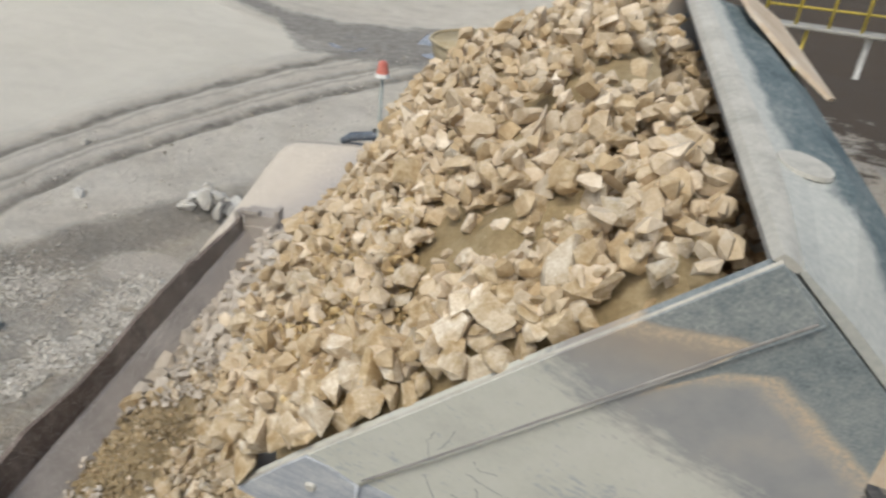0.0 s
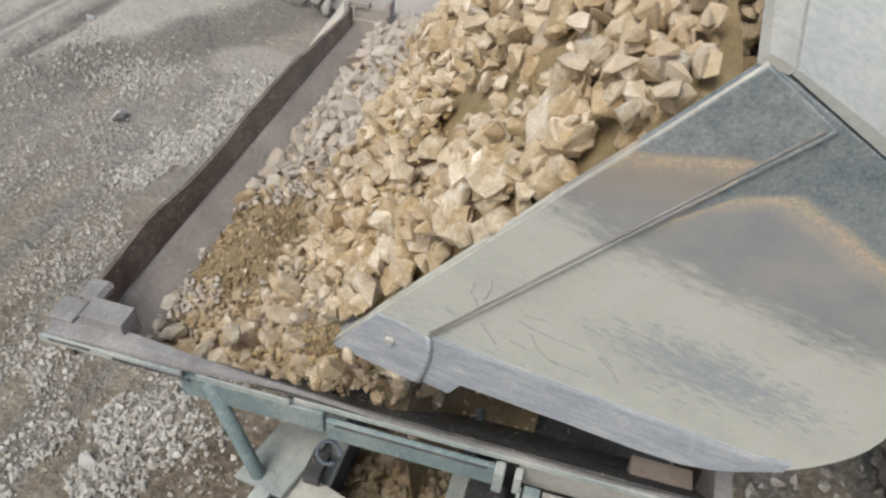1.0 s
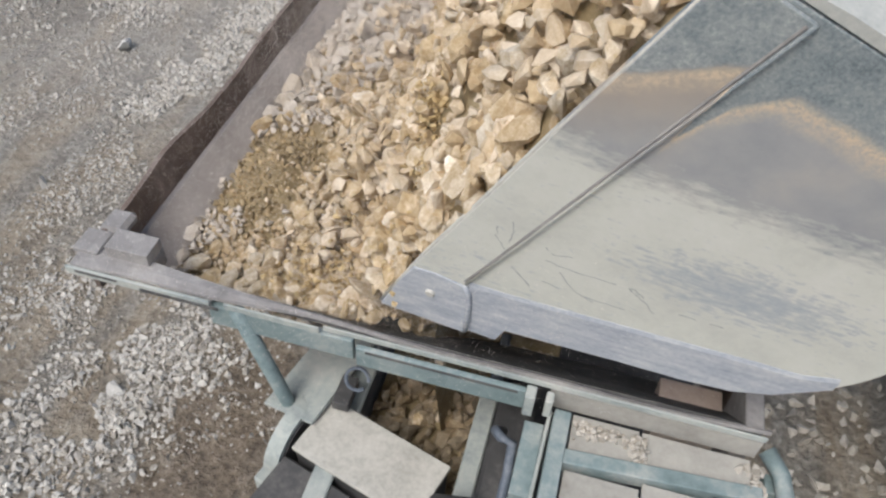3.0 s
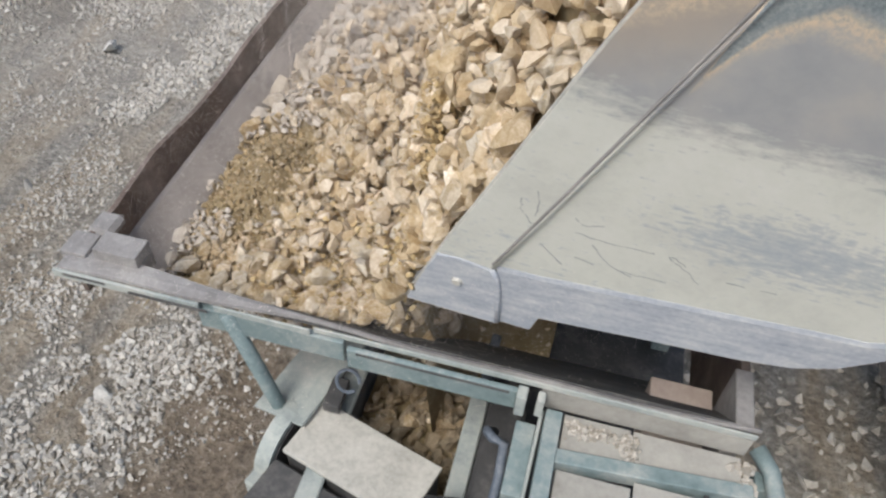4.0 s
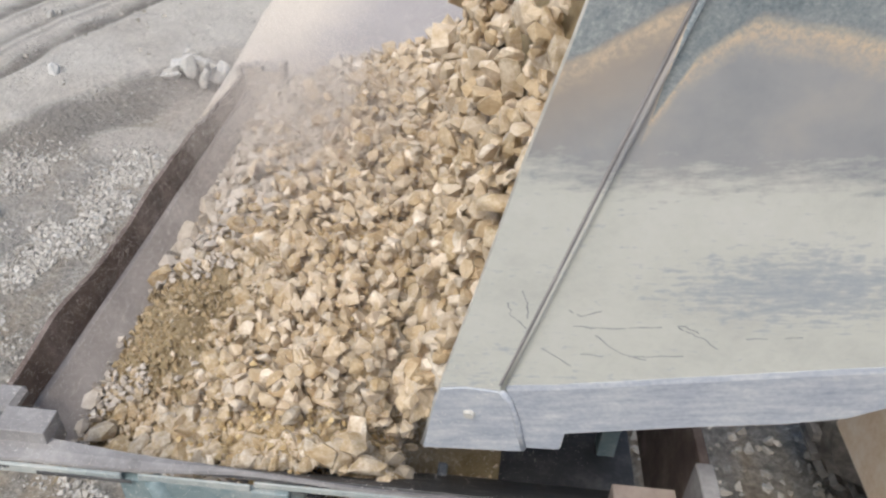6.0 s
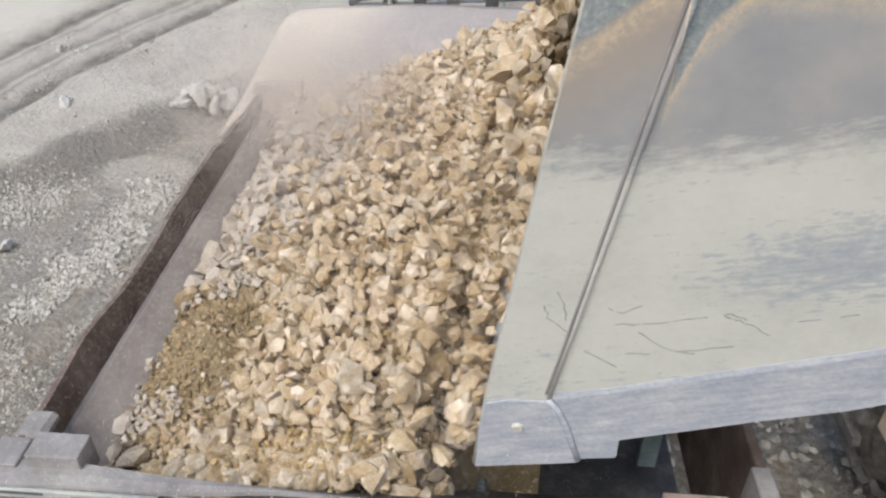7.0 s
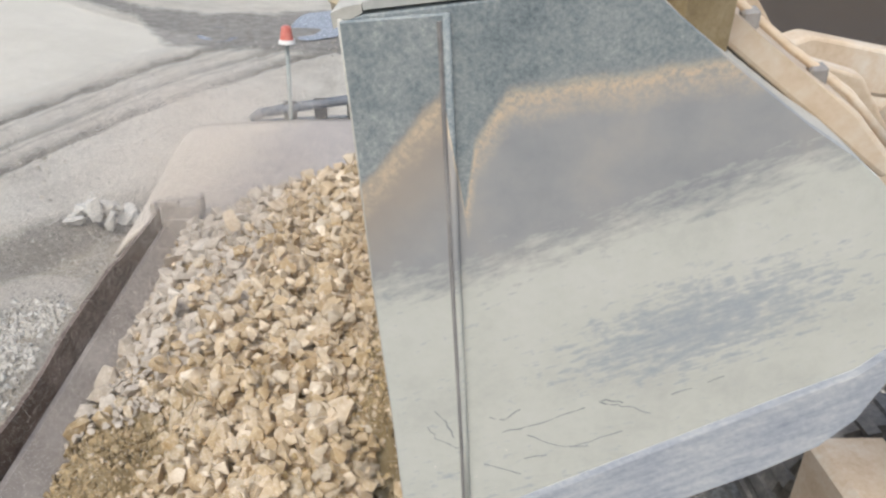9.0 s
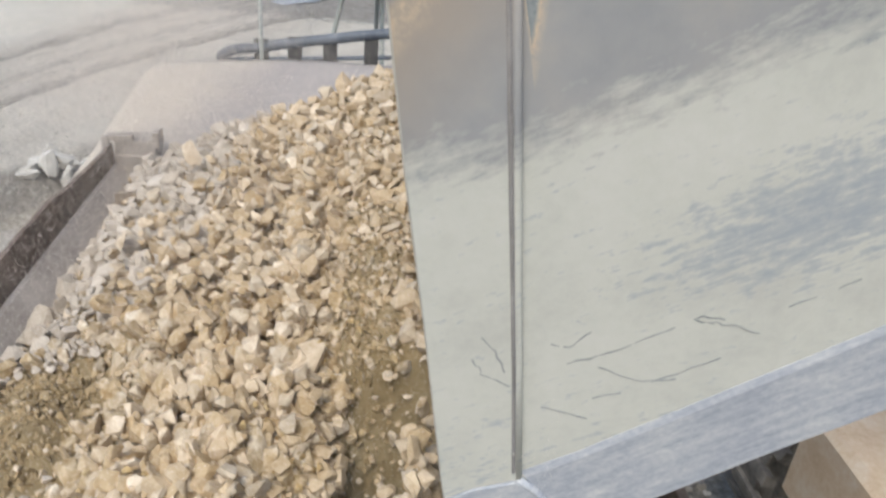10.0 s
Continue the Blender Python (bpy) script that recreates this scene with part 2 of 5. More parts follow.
    col = mixed(nodes, links, calc(nodes, links, "MULTIPLY", wash.outputs[0], strip), col, (0.36, 0.30, 0.24))
    col = mixed(nodes, links, calc(nodes, links, "MULTIPLY", band.outputs[0], grit, True), col, (0.61, 0.49, 0.345))
    links.new(col, bsdf.inputs["Base Color"])
    rr = ramp(nodes, [(0.3, (0.7,) * 3), (0.7, (0.95,) * 3)])
    links.new(n2, rr.inputs[0])
    links.new(rr.outputs[0], bsdf.inputs["Roughness"])
    bumped(nodes, links, bsdf, calc(nodes, links, "ADD", n2, calc(nodes, links, "MULTIPLY", streak, 0.5)), 0.25, 0.004)
    return m


def guard_paint():
    """Teal paint with blue-grey wear, drowned in pale dust towards the near end and along the flange."""
    m, nodes, links, bsdf = nodes_of("spill_guard_paint")
    vec = nodes.new("ShaderNodeTexCoord").outputs["Object"]
    sep = nodes.new("ShaderNodeSeparateXYZ")
    links.new(vec, sep.inputs[0])
    n1 = noise_tex(nodes, links, vec, 3.5, 6, 0.65)
    n2 = noise_tex(nodes, links, vec, 45, 6, 0.75)
    paint = ramp(nodes, [(0.38, (0.07, 0.095, 0.105)), (0.5, (0.14, 0.172, 0.178)), (0.62, (0.27, 0.285, 0.27))])
    links.new(calc(nodes, links, "ADD", calc(nodes, links, "MULTIPLY", n2, 0.5), calc(nodes, links, "MULTIPLY", n1, 0.5)), paint.inputs[0])
    pale = ramp(nodes, [(0.3, (0.40, 0.405, 0.38)), (0.7, (0.54, 0.535, 0.49))])
    links.new(n2, pale.inputs[0])
    reach = calc(nodes, links, "SUBTRACT", calc(nodes, links, "MULTIPLY", calc(nodes, links, "SUBTRACT", n1, 0.5), 0.5), calc(nodes, links, "MULTIPLY", sep.outputs[0], 1.6))
    f = ramp(nodes, [(0.50, (1, 1, 1)), (0.62, (0, 0, 0))])
    links.new(calc(nodes, links, "ADD", calc(nodes, links, "SUBTRACT", sep.outputs[1], reach), -0.12), f.inputs[0])
    rim = ramp(nodes, [(0.0, (1, 1, 1)), (0.03, (0, 0, 0))])
    links.new(calc(nodes, links, "ADD", sep.outputs[0], calc(nodes, links, "MULTIPLY", calc(nodes, links, "SUBTRACT", n1, 0.5), 0.12)), rim.inputs[0])
    cover = calc(nodes, links, "MAXIMUM", f.outputs[0], rim.outputs[0])
    links.new(mixed(nodes, links, calc(nodes, links, "MULTIPLY", cover, 0.9), paint.outputs[0], pale.outputs[0]), bsdf.inputs["Base Color"])
    bsdf.inputs["Roughness"].default_value = 0.9
    bsdf.inputs["Specular IOR Level"].default_value = 0.2
    bumped(nodes, links, bsdf, n2, 0.25, 0.004)
    return m


def cover_dust():
    """Tan dust over the cover plate; its shaded right side is painted in as grey."""
    m, nodes, links, bsdf = nodes_of("shaded_cover_dust")
    vec = nodes.new("ShaderNodeTexCoord").outputs["Object"]
    sep = nodes.new("ShaderNodeSeparateXYZ")
    links.new(vec, sep.inputs[0])
    n1 = noise_tex(nodes, links, vec, 2.2, 5, 0.6)
    n2 = noise_tex(nodes, links, vec, 30, 5, 0.7)
    edge = calc(nodes, links, "ADD", calc(nodes, links, "SUBTRACT", sep.outputs[0], calc(nodes, links, "MULTIPLY", calc(nodes, links, "SUBTRACT", sep.outputs[1], 4.3), 0.45)), calc(nodes, links, "MULTIPLY", calc(nodes, links, "SUBTRACT", n1, 0.5), 0.8))
    f = ramp(nodes, [(0.12, (0, 0, 0)), (0.72, (1, 1, 1))])
    links.new(edge, f.inputs[0])
    tan = ramp(nodes, [(0.3, (0.50, 0.435, 0.36)), (0.7, (0.62, 0.555, 0.475))])
    links.new(n2, tan.inputs[0])
    shaded = ramp(nodes, [(0.3, (0.31, 0.28, 0.265)), (0.7, (0.42, 0.385, 0.365))])
    links.new(calc(nodes, links, "ADD", calc(nodes, links, "MULTIPLY", n2, 0.5), calc(nodes, links, "MULTIPLY", n1, 0.5)), shaded.inputs[0])
    links.new(mixed(nodes, links, f.outputs[0], tan.outputs[0], shaded.outputs[0]), bsdf.inputs["Base Color"])
    bsdf.inputs["Roughness"].default_value = 0.95
    bumped(nodes, links, bsdf, n2, 0.3, 0.006)
    return m


def belly_paint():
    """Blue-grey scoured steel, dragged lengthwise into pale and dark streaks."""
    m, nodes, links, bsdf = nodes_of("scoured_belly_steel")
    vec = nodes.new("ShaderNodeTexCoord").outputs["Object"]
    turned = nodes.new("ShaderNodeMapping")
    turned.inputs["Rotation"].default_value = (0, radians(28), 0)
    links.new(vec, turned.inputs["Vector"])
    drawn = nodes.new("ShaderNodeMapping")
    drawn.inputs["Scale"].default_value = (5, 5, 30)
    links.new(turned.outputs[0], drawn.inputs["Vector"])
    streak = noise_tex(nodes, links, drawn.outputs[0], 1.0, 6, 0.7)
    big = noise_tex(nodes, links, vec, 5, 5, 0.65)
    small = noise_tex(nodes, links, vec, 60, 6, 0.7)
    f = calc(nodes, links, "ADD", calc(nodes, links, "MULTIPLY", streak, 0.5), calc(nodes, links, "ADD", calc(nodes, links, "MULTIPLY", big, 0.2), calc(nodes, links, "MULTIPLY", small, 0.3)))
    r = ramp(nodes, [(0.36, (0.27, 0.295, 0.34)), (0.48, (0.38, 0.40, 0.44)), (0.56, (0.47, 0.485, 0.50)), (0.66, (0.62, 0.62, 0.60))])
    links.new(f, r.inputs[0])
    links.new(r.outputs[0], bsdf.inputs["Base Color"])
    bsdf.inputs["Roughness"].default_value = 0.72
    bumped(nodes, links, bsdf, f, 0.25, 0.004)
    return m


def ground_paint():
    """Trodden quarry floor: a smooth pale apron, churned ruts, a damp stretch, a soil bank and a stony yard."""
    m, nodes, links, bsdf = nodes_of("quarry_floor")
    vec = nodes.new("ShaderNodeTexCoord").outputs["Object"]
    sep = nodes.new("ShaderNodeSeparateXYZ")
    links.new(vec, sep.inputs[0])
    x, y = sep.outputs[0], sep.outputs[1]

    def op(kind, a, b=0.0, clamp=False):
        return calc(nodes, links, kind, a, b, clamp)

    def line(value, lo, hi, stops):
        """A curve through (value, height) stops, by a ramp."""
        low, high = min(h for _, h in stops), max(h for _, h in stops)
        r = ramp(nodes, [((v - lo) / (hi - lo), ((h - low) / (high - low),) * 3) for v, h in stops])
        links.new(op("DIVIDE", op("SUBTRACT", value, lo), hi - lo), r.inputs[0])
        return op("ADD", op("MULTIPLY", r.outputs[0], high - low), low)

    def step(value, a, b):
        r = ramp(nodes, [(0.25, (0, 0, 0)), (0.75, (1, 1, 1))])
        links.new(op("ADD", op("MULTIPLY", op("SUBTRACT", value, (a + b) / 2), 0.5 / (b - a)), 0.5), r.inputs[0])
        return r.outputs[0]

    n1 = noise_tex(nodes, links, vec, 0.9, 6, 0.65)
    n2 = noise_tex(nodes, links, vec, 14, 6, 0.7)
    n3 = noise_tex(nodes, links, vec, 3.5, 6, 0.7)
    n0 = noise_tex(nodes, links, vec, 0.25, 4, 0.6)
    rough = op("SUBTRACT", op("ADD", op("MULTIPLY", n1, 0.55), op("MULTIPLY", n3, 0.45)), 0.5)
    base = ramp(nodes, [(0.34, (0.42, 0.38, 0.318)), (0.48, (0.545, 0.50, 0.425)), (0.62, (0.63, 0.585, 0.505))])
    links.new(op("ADD", op("MULTIPLY", n1, 0.55), op("MULTIPLY", n2, 0.45)), base.inputs[0])
    # churned ruts along the haul road
    dy = op("SUBTRACT", y, 10.5)
    mid = op("ADD", op("MULTIPLY", dy, 0.13), op("MULTIPLY", op("MULTIPLY", dy, dy), 0.0185))
    spread = op("ADD", 1.0, op("MULTIPLY", op("MAXIMUM", op("SUBTRACT", y, 10.0), 0.0), 0.072))
    cc = op("DIVIDE", op("SUBTRACT", op("ADD", x, 7.4), mid), spread)
    wob = op("ADD", cc, op("MULTIPLY", rough, 0.55))
    ruts = None
    for off, wide, deep in ((0.0, 0.17, 0.95), (0.95, 0.15, 0.7), (1.32, 0.08, 0.5), (1.82, 0.21, 1.0), (-0.75, 0.07, 0.35), (0.45, 0.06, 0.4)):
        d = op("DIVIDE", op("SUBTRACT", wob, off), wide)
        g = op("MULTIPLY", op("POWER", 2.718, op("MULTIPLY", op("MULTIPLY", d, d), -1.0)), deep)
        ruts = g if ruts is None else op("MAXIMUM", ruts, g)
    ruts = op("MULTIPLY", ruts, op("MULTIPLY", step(y, 1.0, 5.0), op("ADD", 0.45, op("MULTIPLY", n3, 0.9))), True)
    ruts = op("MULTIPLY", ruts, op("SUBTRACT", 1.0, step(y, 22.0, 25.0)))
    col = mixed(nodes, links, ruts, base.outputs[0], (0.185, 0.165, 0.14))
    # smooth pale apron beyond the ruts
    apron_top = op("SUBTRACT", y, op("SUBTRACT", 24.2, op("MULTIPLY", op("ADD", x, 6.5), 0.5)))
    apron = op("MULTIPLY", op("SUBTRACT", 1.0, step(op("ADD", cc, op("MULTIPLY", rough, 0.5)), -0.75, -0.25)), op("SUBTRACT", 1.0, step(apron_top, -0.3, 0.3)))
    sand = ramp(nodes, [(0.3, (0.44, 0.408, 0.345)), (0.5, (0.505, 0.472, 0.405)), (0.7, (0.555, 0.52, 0.45))])
    links.new(op("ADD", op("MULTIPLY", n0, 0.7), op("MULTIPLY", n2, 0.3)), sand.inputs[0])
    col = mixed(nodes, links, op("MULTIPLY", apron, 0.85), col, sand.outputs[0])
    # damp churned stretch round the far end of the apron
    wet_y = line(x, -14.0, 6.0, [(-14.0, 29.2), (-9.9, 27.8), (-7.0, 26.2), (-5.0, 24.3), (-2.0, 24.8), (1.0, 25.6), (6.0, 26.0)])
    wet_w = line(x, -14.0, 6.0, [(-14.0, 0.4), (-9.9, 0.7), (-7.0, 0.8), (-5.3, 2.5), (-2.0, 3.4), (1.0, 4.0), (6.0, 4.0)])
    wd = op("ADD", op("SUBTRACT", op("ABSOLUTE", op("SUBTRACT", y, wet_y)), wet_w), op("MULTIPLY", rough, 2.6))
    wet = op("SUBTRACT", 1.0, step(wd, -0.35, 0.35))
    mud = ramp(nodes, [(0.35, (0.18, 0.162, 0.142)), (0.65, (0.32, 0.297, 0.265))])
    links.new(n3, mud.inputs[0])
    col = mixed(nodes, links, op("MULTIPLY", wet, 0.9), col, mud.outputs[0])
    # stony yard below the soil bank
    ee = op("DIVIDE", op("SUBTRACT", op("SUBTRACT", y, 9.57), op("MULTIPLY", op("ADD", x, 3.13), 1.47)), 1.78)
    ew = op("ADD", ee, op("MULTIPLY", rough, 0.7))
    yard = op("SUBTRACT", 1.0, step(ew, -0.7, 0.0))
    # the yard's dirt lies in bands drawn out by the loader's blade
    turned = nodes.new("ShaderNodeMapping")
    turned.inputs["Rotation"].default_value = (0, 0, radians(22))
    turned.inputs["Scale"].default_value = (1.5, 0.3, 1)
    links.new(vec, turned.inputs["Vector"])
    drift = noise_tex(nodes, links, turned.outputs[0], 1.0, 6, 0.62)
    grey = ramp(nodes, [(0.36, (0.15, 0.138, 0.117)), (0.5, (0.265, 0.243, 0.208)), (0.64, (0.42, 0.39, 0.34))])
    links.new(op("ADD", op("MULTIPLY", n3, 0.5), op("MULTIPLY", n2, 0.5)), grey.inputs[0])
    dirt = ramp(nodes, [(0.36, (0.19, 0.15, 0.105)), (0.5, (0.30, 0.25, 0.185)), (0.64, (0.42, 0.365, 0.285))])
    links.new(op("ADD", op("MULTIPLY", n3, 0.6), op("MULTIPLY", n2, 0.4)), dirt.inputs[0])
    ycol = mixed(nodes, links, step(op("ADD", drift, op("MULTIPLY", rough, 0.25)), 0.43, 0.57), grey.outputs[0], dirt.outputs[0])
    # paler further off: dust haze in the air painted into the yard's colour
    ycol = mixed(nodes, links, op("MULTIPLY", step(op("ADD", op("SUBTRACT", y, op("MULTIPLY", x, 0.5)), op("MULTIPLY", rough, 2.0)), 3.6, 7.5), 0.32), ycol, (0.50, 0.46, 0.40))
    col = mixed(nodes, links, yard, col, ycol)
    # dark soil on the face of the bank, its shade painted into the colour
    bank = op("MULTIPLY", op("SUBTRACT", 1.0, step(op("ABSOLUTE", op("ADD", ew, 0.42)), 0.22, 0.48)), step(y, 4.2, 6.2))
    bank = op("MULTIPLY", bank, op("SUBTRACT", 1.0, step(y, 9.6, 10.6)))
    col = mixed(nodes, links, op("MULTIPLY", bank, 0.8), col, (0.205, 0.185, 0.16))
    # smooth tan silt under the bank
    sx, sy = op("DIVIDE", op("ADD", x, 3.05), 0.62), op("DIVIDE", op("SUBTRACT", y, 7.45), 0.5)
    silt = op("SUBTRACT", 1.0, step(op("ADD", op("ADD", op("MULTIPLY", sx, sx), op("MULTIPLY", sy, sy)), op("MULTIPLY", rough, 1.6)), 0.7, 1.25))
    col = mixed(nodes, links, op("MULTIPLY", silt, 0.8), col, (0.50, 0.455, 0.39))
    # brown disturbed dirt close to the machine
    rx, ry = op("ADD", x, 0.15), op("SUBTRACT", y, 0.6)
    d = op("SQRT", op("ADD", op("MULTIPLY", rx, rx), op("MULTIPLY", op("MULTIPLY", ry, ry), 0.35)))
    near = op("SUBTRACT", 1.0, step(op("ADD", d, op("MULTIPLY", rough, 1.2)), 0.55, 1.15))
    near = op("MULTIPLY", near, op("SUBTRACT", 1.0, step(x, 1.6, 2.6)))
    soil_brown = ramp(nodes, [(0.36, (0.095, 0.07, 0.046)), (0.5, (0.19, 0.145, 0.10)), (0.66, (0.33, 0.27, 0.20))])
    links.new(op("ADD", op("MULTIPLY", n3, 0.55), op("MULTIPLY", n2, 0.45)), soil_brown.inputs[0])
    col = mixed(nodes, links, op("MULTIPLY", near, 0.85), col, soil_brown.outputs[0])
    # dark brown ground on the loader's side
    soil = ramp(nodes, [(0.45, (0, 0, 0)), (0.55, (1, 1, 1))])
    links.new(op("ADD", op("MULTIPLY", op("SUBTRACT", op("ADD", x, y), 31.0), 0.03), n1), soil.inputs[0])
    soil_f = op("MULTIPLY", soil.outputs[0], op("MULTIPLY", op("SUBTRACT", x, 6.0), 0.3, True))
    col = mixed(nodes, links, soil_f, col, (0.075, 0.055, 0.037))
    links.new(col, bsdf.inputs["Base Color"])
    bsdf.inputs["Roughness"].default_value = 0.95
    relief = op("MULTIPLY", op("ADD", n2, op("ADD", n1, n3)), op("SUBTRACT", 1.0, op("MULTIPLY", apron, 0.8)))
    bumped(nodes, links, bsdf, relief, 0.9, 0.07)
    return m


# ---- mesh helpers ----
def part(name, bm, material, parent=None, label="", smooth=False):
    me = bpy.data.meshes.new(name)
    bmesh.ops.recalc_face_normals(bm, faces=bm.faces)
    bm.to_mesh(me)
    bm.free()
    me.materials.append(material)
    if smooth:
        for p in me.polygons:
            p.use_smooth = True
    ob = new(name, me)
    if parent:
        ob.parent = parent
    if label:
        ob["label"] = label
    return ob


def base(name, label, category, group="", kind=""):
    return tagged(new(name), label, category, group, kind)


def box(bm, lo, hi, m=None, bevel=0.0):
    """An upright box between two corners, turned by m, with its edges rounded."""
    r = bmesh.ops.create_cube(bm, size=1.0)
    vs = r["verts"]
    size = Vector(hi) - Vector(lo)
    mid = (Vector(hi) + Vector(lo)) / 2
    for v in vs:
        v.co = Vector((v.co.x * size.x, v.co.y * size.y, v.co.z * size.z)) + mid
    if bevel:
        es = list({e for v in vs for e in v.link_edges})
        out = bmesh.ops.bevel(bm, geom=es, offset=bevel, segments=1, affect="EDGES", profile=0.5)
        vs = list({v for f in out["faces"] for v in f.verts} | {v for v in vs if v.is_valid})
    if m:
        bmesh.ops.transform(bm, matrix=m, verts=vs)
    return bm


def boxes(*rows, bevel=0.004):
    bm = bmesh.new()
    for lo, hi in rows:
        box(bm, lo, hi, bevel=bevel)
    return bm


def tube(points, radius, sides=10, cap=True):
    """A round bar along a line of points."""
    bm = bmesh.new()
    pts = [Vector(p) for p in points]
    rings = []
    for i, p in enumerate(pts):
        way = (pts[min(i + 1, len(pts) - 1)] - pts[max(i - 1, 0)]).normalized()
        q = way.to_track_quat("Z", "Y").to_matrix()
        rings.append([bm.verts.new(p + q @ Vector((math.cos(a) * radius, math.sin(a) * radius, 0))) for a in (2 * math.pi * k / sides for k in range(sides))])
    for a, b in zip(rings, rings[1:]):
        for k in range(sides):
            bm.faces.new((a[k], a[(k + 1) % sides], b[(k + 1) % sides], b[k]))
    if cap:
        bm.faces.new(rings[0])
        bm.faces.new(rings[-1])
    return bm


def slab(profile, y0, y1, bevel=0.0):
    """A flat outline in (x, z) with its thickness from y0 to y1."""
    bm = bmesh.new()
    a = [bm.verts.new((x, y0, z)) for x, z in profile]
    b = [bm.verts.new((x, y1, z)) for x, z in profile]
    bm.faces.new(a)
    bm.faces.new(b)
    n = len(profile)
    for i in range(n):
        bm.faces.new((a[i], a[(i + 1) % n], b[(i + 1) % n], b[i]))
    if bevel:
        bmesh.ops.bevel(bm, geom=list(bm.edges), offset=bevel, segments=2, affect="EDGES", profile=0.5)
    return bm


def hull_rock(rng, points=15, squash=(1, 0.85, 0.7), chipped=0.0):
    """An angular broken stone about 1 across, its faces chipped: vertices and triangles."""
    bm = bmesh.new()
    for _ in range(points):
        v = Vector((rng.gauss(0, 1), rng.gauss(0, 1), rng.gauss(0, 1))).normalized()
        v *= rng.uniform(0.42, 0.54) * (0.72 + 0.28 * max(abs(v.x), abs(v.y), abs(v.z)) ** -1)
        bm.verts.new((v.x * squash[0], v.y * squash[1], v.z * squash[2]))
    bmesh.ops.convex_hull(bm, input=list(bm.verts))
    bmesh.ops.delete(bm, geom=[v for v in bm.verts if not v.link_faces], context="VERTS")
    bmesh.ops.triangulate(bm, faces=bm.faces)
    if chipped:
        bmesh.ops.subdivide_edges(bm, edges=list(bm.edges), cuts=1, use_grid_fill=True)
        off = rng.uniform(0, 50)
        for v in bm.verts:
            v.co += v.co.normalized() * chipped * (noise.noise(v.co * 3.2 + Vector((off, 0, 0))) + 0.6 * noise.noise(v.co * 7.5 + Vector((0, off, 0))))
        bmesh.ops.triangulate(bm, faces=bm.faces)
    bmesh.ops.recalc_face_normals(bm, faces=bm.faces)
    bm.verts.index_update()
    vs = np.array([v.co[:] for v in bm.verts])
    fs = [tuple(v.index for v in f.verts) for f in bm.faces]
    bm.free()
    return vs, fs


RNG = random.Random(7)
SHAPES = [hull_rock(RNG, RNG.choice((13, 15, 18, 22)), (RNG.uniform(1.0, 1.4), RNG.uniform(0.85, 1.05), RNG.uniform(0.55, 0.85)), 0.035) for _ in range(34)]
CHUNKS = [hull_rock(RNG, RNG.choice((12, 14, 17)), (RNG.uniform(1.0, 1.4), RNG.uniform(0.85, 1.05), RNG.uniform(0.55, 0.85))) for _ in range(28)]
PEBBLES = [hull_rock(RNG, 9, (RNG.uniform(1.0, 1.4), 1.0, RNG.uniform(0.6, 0.9))) for _ in range(14)]
ROCK_MESHES = []
for vs, fs in SHAPES:
    me = bpy.data.meshes.new("stone")
    me.from_pydata(vs.tolist(), [], fs)
    me.materials.append(ROCK)
    ROCK_MESHES.append(me)


def turn_of(rng, tumble=6.28):
    """A chance turn; a small tumble leaves the stone lying nearly flat."""
    return Matrix.Rotation(rng.uniform(0, 6.28), 3, "Z") @ Euler((rng.uniform(-0.5, 0.5) * tumble, rng.uniform(-0.5, 0.5) * tumble, rng.uniform(0, 6.28))).to_matrix()


def rubble(name, places, material, parent=None, shapes=CHUNKS, seed=3, tumble=6.28):
    """Many stones in one mesh: places are (x, y, z, size)."""
    rng = random.Random(seed)
    allv, allf, at = [], [], 0
    for x, y, z, s in places:
        vs, fs = rng.choice(shapes)
        r = np.array(turn_of(rng, tumble))
        allv.append(vs @ r.T * s + (x, y, z))
        allf += [(a + at, b + at, c + at) for a, b, c in fs]
        at += len(vs)
    me = bpy.data.meshes.new(name)
    me.from_pydata(np.concatenate(allv).tolist(), [], allf)
    me.materials.append(material)
    ob = new(name, me)
    ob["kind"] = "stuff"
    if parent:
        ob.parent = parent
    return ob


def lumpy(x, y, f=1.0, seed=0.0):
    return noise.noise((x * f + seed, y * f - seed, seed * 0.37))


def sheet(name, xs, ys, height, material, parent=None, smooth=True):
    """A height field over the grid xs by ys."""
    vs = [(x, y, height(x, y)) for y in ys for x in xs]
    w = len(xs)
    fs = [(j * w + i, j * w + i + 1, (j + 1) * w + i + 1, (j + 1) * w + i) for j in range(len(ys) - 1) for i in range(w - 1)]
    me = bpy.data.meshes.new(name)
    me.from_pydata(vs, [], fs)
    me.materials.append(material)
    if smooth:
        me.polygons.foreach_set("use_smooth", [True] * len(me.polygons))
    ob = new(name, me)
    if parent:
        ob.parent = parent
    return ob


